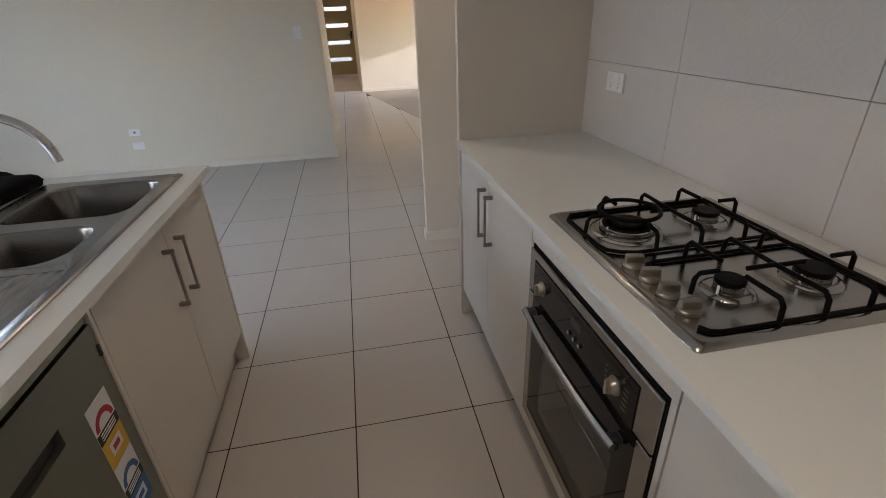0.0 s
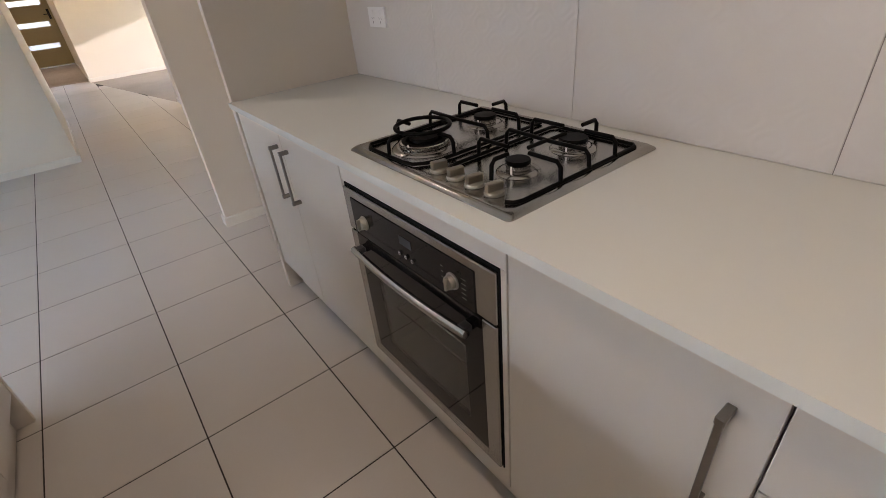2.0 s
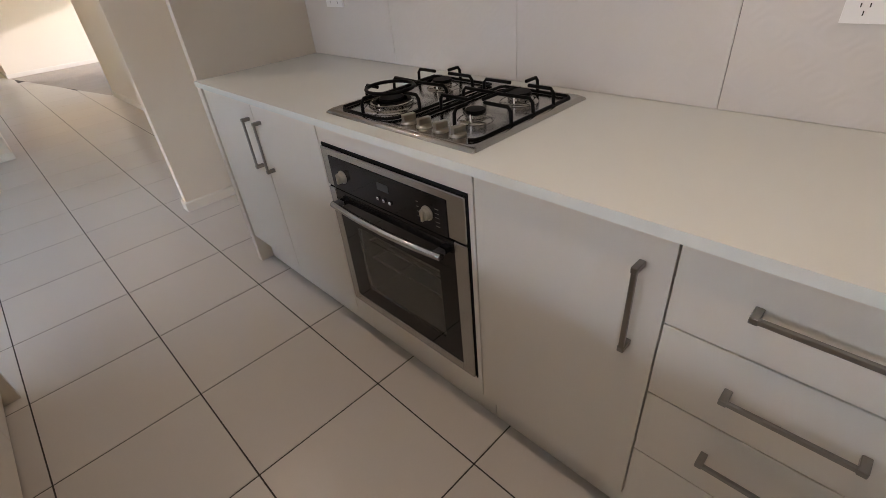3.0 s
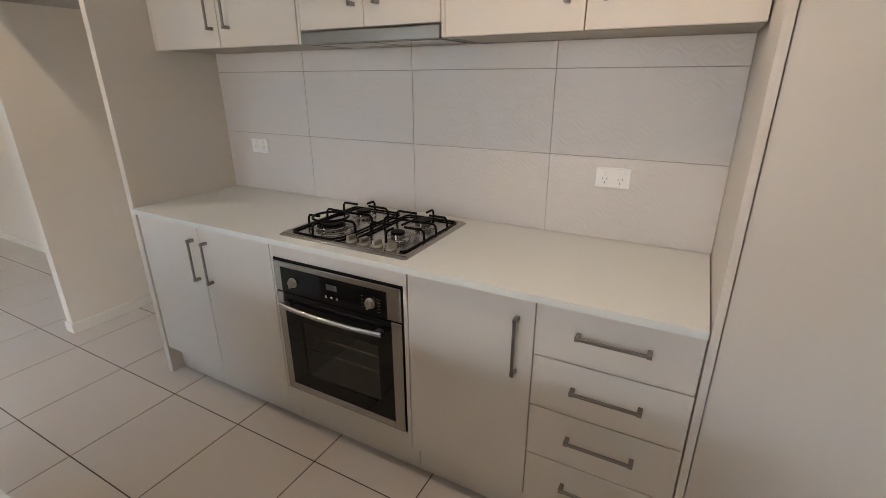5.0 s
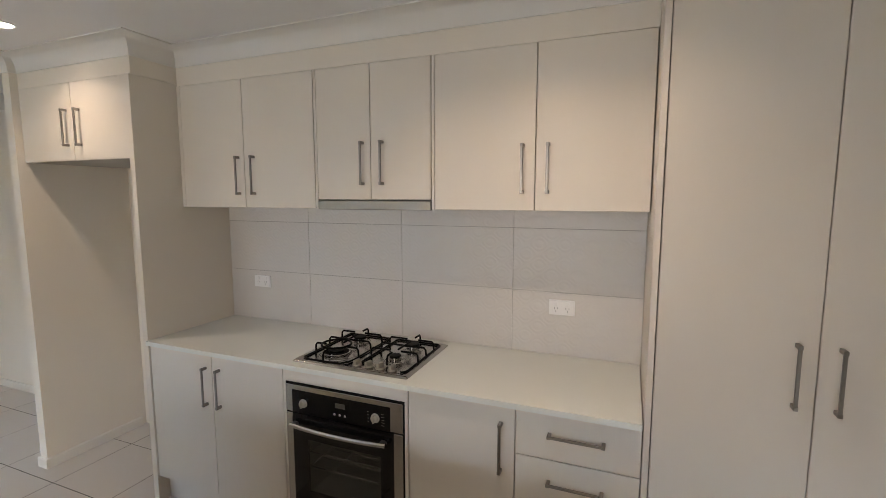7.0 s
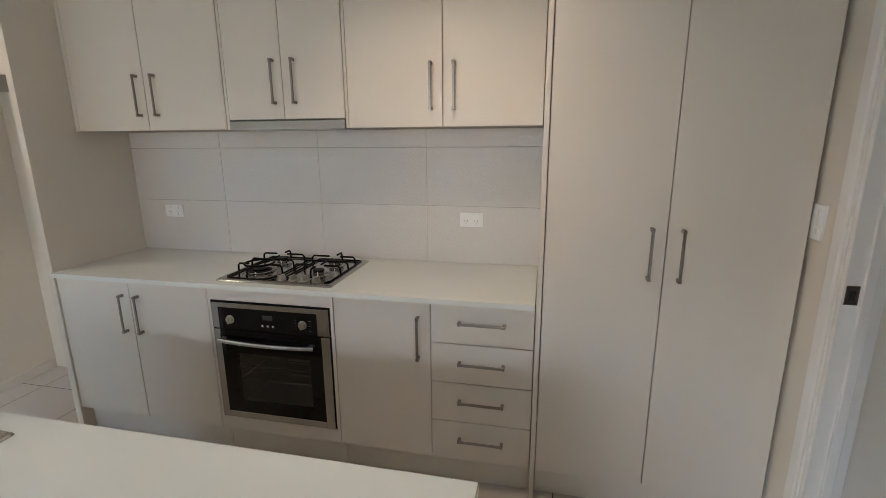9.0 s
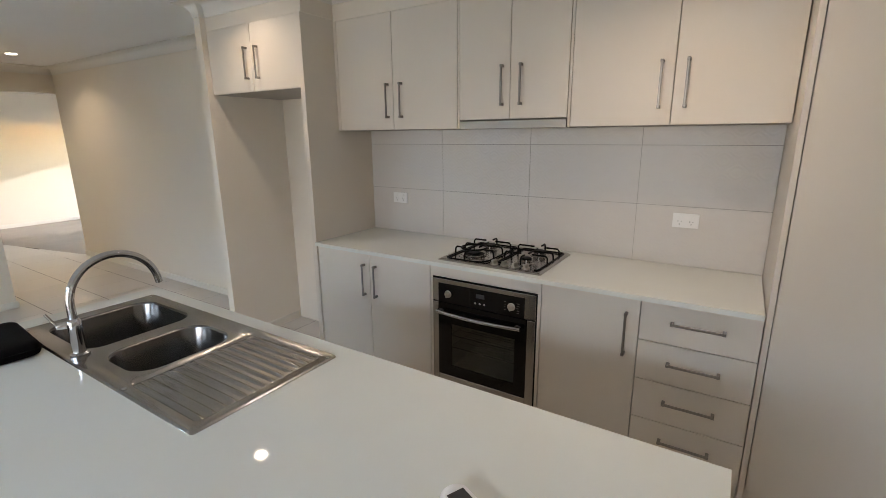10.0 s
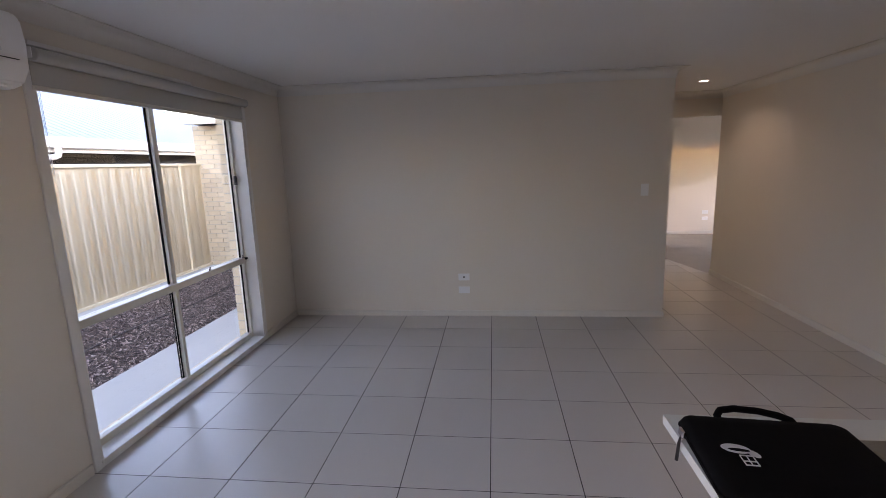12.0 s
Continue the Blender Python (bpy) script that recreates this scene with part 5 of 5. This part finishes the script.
def neighbour():
    h = thing("neighbour_house", (-11, 3, GROUND), "neighbouring house with pale steel roof, white gutter and dark walls", "house")
    xe = -8.55
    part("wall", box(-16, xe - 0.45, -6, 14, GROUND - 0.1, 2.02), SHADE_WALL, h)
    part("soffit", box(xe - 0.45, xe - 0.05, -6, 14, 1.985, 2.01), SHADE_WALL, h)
    part("fascia", box(xe - 0.06, xe - 0.03, -6, 14, 1.95, 2.16, bevel=0.002), GUTTER, h)
    prof = [(xe - 0.03, 2.03), (xe + 0.075, 2.02), (xe + 0.088, 2.04), (xe + 0.092, 2.17), (xe + 0.075, 2.18), (xe + 0.070, 2.05), (xe - 0.03, 2.06)]
    part("gutter", strip(prof, (-6, 14)), GUTTER, h, "white painted quad gutter")
    roof = bmesh.new()
    run, rise = 5.0, 5.0 * math.tan(radians(22))
    pts = []
    pitch_y = 0.19
    n = int(20 / pitch_y)
    for i in range(n):
        y = -6 + i * pitch_y
        pts += [(y, 0.0), (y + 0.10, 0.0), (y + 0.12, 0.006), (y + 0.17, 0.006)]
    lo = [roof.verts.new((xe + 0.02, y, 2.145 + d)) for y, d in pts]
    hi = [roof.verts.new((xe - run, y, 2.145 + rise + d)) for y, d in pts]
    for j in range(len(pts) - 1):
        roof.faces.new((lo[j], lo[j + 1], hi[j + 1], hi[j]))
    part("roof", roof, ROOF_STEEL, h, "ribbed pale steel roof")
    part("downpipe", tube([(xe + 0.03, 7.22, 2.04), (xe + 0.03, 7.22, 1.95), (xe + 0.03, 7.20, 1.905), (xe + 0.02, 7.15, 1.88), (xe, 7.05, 1.872), (xe - 0.1, 6.75, 1.868), (xe - 0.42, 6.4, 1.86)], 0.045, 12), GUTTER, h, "white downpipe elbow", smooth=50)
    for y in (4.3, 7.3):
        w = part("window", box(xe - 0.47, xe - 0.44, y, y + 1.5, 0.9, 1.95, bevel=0.003), BLACK, h)
        part("pane", box(xe - 0.44, xe - 0.436, y + 0.05, y + 1.45, 0.95, 1.9), DIM_GLASS, w)


neighbour()


# ---- brickwork of the house itself ----
BW, BH, BD, JOINT = 0.23, 0.076, 0.11, 0.010


def brick_mesh(w, d, h, name="brick"):
    return finish(box(-w / 2, w / 2, -d / 2, d / 2, -h / 2, h / 2, bevel=0.003), name, BRICK)


def wing():
    y = 8.80
    z0, courses = GROUND - 0.02, 30
    w = solid("wall_wing", box(-7.36, WEST, y + 0.010, y + 0.20, z0, z0 + courses * (BH + JOINT)), MORTAR, "cream face-brick wall closing the side yard", "wall", kind="structure")
    full, half = brick_mesh(BW, BD, BH), brick_mesh(BW / 2 - JOINT / 2, BD, BH)
    k = BW + JOINT
    rest = bmesh.new()
    for c in range(courses):
        zc = z0 + c * (BH + JOINT) + BH / 2 + 0.005
        x = -7.36
        if c % 2:
            shared("brick", half, w, (x + BW / 4 - JOINT / 4, y + BD / 2, zc))
            x += k / 2
        while x + BW < WEST - 0.1:
            if x < -6.2:
                shared("brick", full, w, (x + BW / 2, y + BD / 2, zc))
            else:
                box(x, x + BW, y, y + BD, zc - BH / 2, zc + BH / 2, bm=rest)
            x += k
    part("brickwork", rest, BRICK, w, kind="stuff")
    top = z0 + courses * (BH + JOINT)
    e = thing("eave", (-5.7, y, top), "dark eave with white gutter over the brick wall", "eave", kind="structure")
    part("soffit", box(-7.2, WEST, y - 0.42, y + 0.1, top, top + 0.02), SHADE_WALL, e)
    part("gutter", box(-7.2, WEST, y - 0.52, y - 0.41, top - 0.02, top + 0.12, bevel=0.01), GUTTER, e)


wing()


def veneer():
    xa, xb = WEST - 0.245, WEST - 0.135
    y0, y1, z0, z1 = WIN
    w = solid("wall_veneer", box(WEST - 0.135, WEST - 0.10, ASSUMED_DOOR[1] + 0.02, y0 - 0.02, -0.15, 2.4), MORTAR, "cream face-brick outer skin of the house", "wall", kind="structure")
    part("mortar_bed", box(xa + 0.008, WEST - 0.10, y1 + 0.018, 8.8, -0.15, 2.42), MORTAR, w)
    part("mortar_bed", box(xa + 0.008, WEST - 0.135, ASSUMED_DOOR[1] + 0.02, y0 - 0.03, -0.15, 2.42), MORTAR, w)
    part("mortar_bed", box(xa + 0.008, WEST - 0.10, y0 - 0.03, y1 + 0.018, -0.15, z0 - 0.06), MORTAR, w)
    part("mortar_bed", box(xa + 0.008, WEST - 0.10, y0 - 0.03, y1 + 0.018, z1 + 0.02, 2.42), MORTAR, w)
    full = finish(box(-BD / 2, BD / 2, -BW / 2, BW / 2, -BH / 2, BH / 2, bevel=0.003), "brick", BRICK)
    half = finish(box(-BD / 2, BD / 2, -BW / 4 + JOINT / 4, BW / 4 - JOINT / 4, -BH / 2, BH / 2, bevel=0.003), "brick", BRICK)
    k = BW + JOINT
    for c in range(30):
        zc = -0.145 + c * (BH + JOINT) + BH / 2
        y = y1 + 0.012
        if c % 2:
            shared("brick", half, w, ((xa + xb) / 2, y + BW / 4 - JOINT / 4, zc))
            y += k / 2
        for i in range(3):
            shared("brick", full, w, ((xa + xb) / 2, y + BW / 2, zc))
            y += k
    # sloping brick sill under the window
    for i in range(22):
        ys = y0 - 0.01 + i * 0.086
        bmx = box(-0.115, 0.05, -0.038, 0.038, -0.06, 0.0, bevel=0.003)
        bmx.transform(Matrix.Translation((WEST - 0.165, ys + 0.038, z0 - 0.006)) @ Matrix.Rotation(radians(-8), 4, "Y"))
        part("sill_brick", bmx, BRICK, w)


veneer()

# ---- floor: bed of grout and single tiles ----
def floors():
    f = solid("floor", box(WEST, XW, SOUTH, 7.25, -0.12, -0.0015), GROUT, "beige porcelain tiled floor with dark joints", "floor", kind="structure")
    edge = lambda y: 1.03 - (y - 7.2) * (0.745 / 3.5)      # slanted edge between tiles and carpet
    bm = bmesh.new()
    pts = [(XN - 0.6, 7.25), (1.02, 7.25), (0.285, 10.7), (0.285, 14.6), (-0.72, 14.6), (-0.72, 10.9), (XN - 0.6, 10.9)]
    top = [bm.verts.new((x, y, -0.0032)) for x, y in pts]
    low = [bm.verts.new((x, y, -0.12)) for x, y in pts]
    bm.faces.new(top)
    bm.faces.new(low[::-1])
    for i in range(len(pts)):
        k = (i + 1) % len(pts)
        bm.faces.new((top[i], low[i], low[k], top[k]))
    h = solid("floor_hall", bm, GROUT, "tiled hall floor running to the entry door", "floor", kind="structure")
    solid("floor_carpet", box(0.2, 5.0, 7.15, 10.72, -0.12, -0.006), CARPET, "beige carpet of the front room", "carpet", kind="structure")
    solid("floor_side_room", box(XW, 3.0, 2.2, 5.2, -0.12, -0.0045), FLOOR_TILE, "pale floor of the small side room", "floor", kind="structure")
    solid("floor_passage", box(-1.5, 0.44, SOUTH - 2.0, SOUTH, -0.12, -0.0045), FLOOR_TILE, "pale tiled passage floor", "floor", kind="structure")
    solid("floor_entry", box(-0.72, 0.285, 10.74, 14.5, -0.10, -0.002), CARPET, "brown carpet of the entry", "carpet", kind="structure")
    x_line, y_line, gap = 0.333, 1.325, 0.0024
    full = finish(box(-TILE / 2 + gap, TILE / 2 - gap, -TILE / 2 + gap, TILE / 2 - gap, -0.009, 0.0, bevel=0.0009), "tile", FLOOR_TILE)
    under = ((0.53, XW, SOUTH, 1.95), (-1.16, -0.64, -0.27, 1.84))
    for i in range(-10, 2):
        for j in range(-6, 30):
            x0, y0 = x_line + i * TILE, y_line + j * TILE
            x1, y1 = x0 + TILE, y0 + TILE
            if y0 > 10.6 or (y0 > YN - 0.01 and x1 < (XN if y0 < 7.1 else -0.72)):
                continue
            owner = f if y0 < 7.0 else h
            cx0 = max(x0 + gap, WEST if y0 < YN else XN if y0 < 7.1 else -0.72)
            cx1 = min(x1 - gap, XW)
            cy0, cy1 = max(y0 + gap, SOUTH), y1 - gap
            if cx1 - cx0 < 0.02 or cy1 - cy0 < 0.02:
                continue
            if any(cx0 > u[0] and cx1 < u[1] and cy0 > u[2] and cy1 < u[3] for u in under):
                continue
            if y0 > 7.0:
                # cut along the slanted edge
                a, c = min(cx1, edge(cy0) - 0.01), min(cx1, edge(cy1) - 0.01)
                if a - cx0 < 0.02 or c - cx0 < 0.02:
                    continue
                bm = bmesh.new()
                q = [(cx0, cy0), (a, cy0), (c, cy1), (cx0, cy1)]
                t = [bm.verts.new((x, y, 0)) for x, y in q]
                b = [bm.verts.new((x, y, -0.009)) for x, y in q]
                bm.faces.new(t)
                for m in range(4):
                    bm.faces.new((t[m], b[m], b[(m + 1) % 4], t[(m + 1) % 4]))
                part("tile", bm, FLOOR_TILE, owner)
            elif cx1 - cx0 > TILE - 0.005 and cy1 - cy0 > TILE - 0.005:
                shared("tile", full, owner, ((x0 + x1) / 2, (y0 + y1) / 2, 0))
            else:
                part("tile", box(cx0, cx1, cy0, cy1, -0.009, 0.0, bevel=0.0009), FLOOR_TILE, owner)


floors()
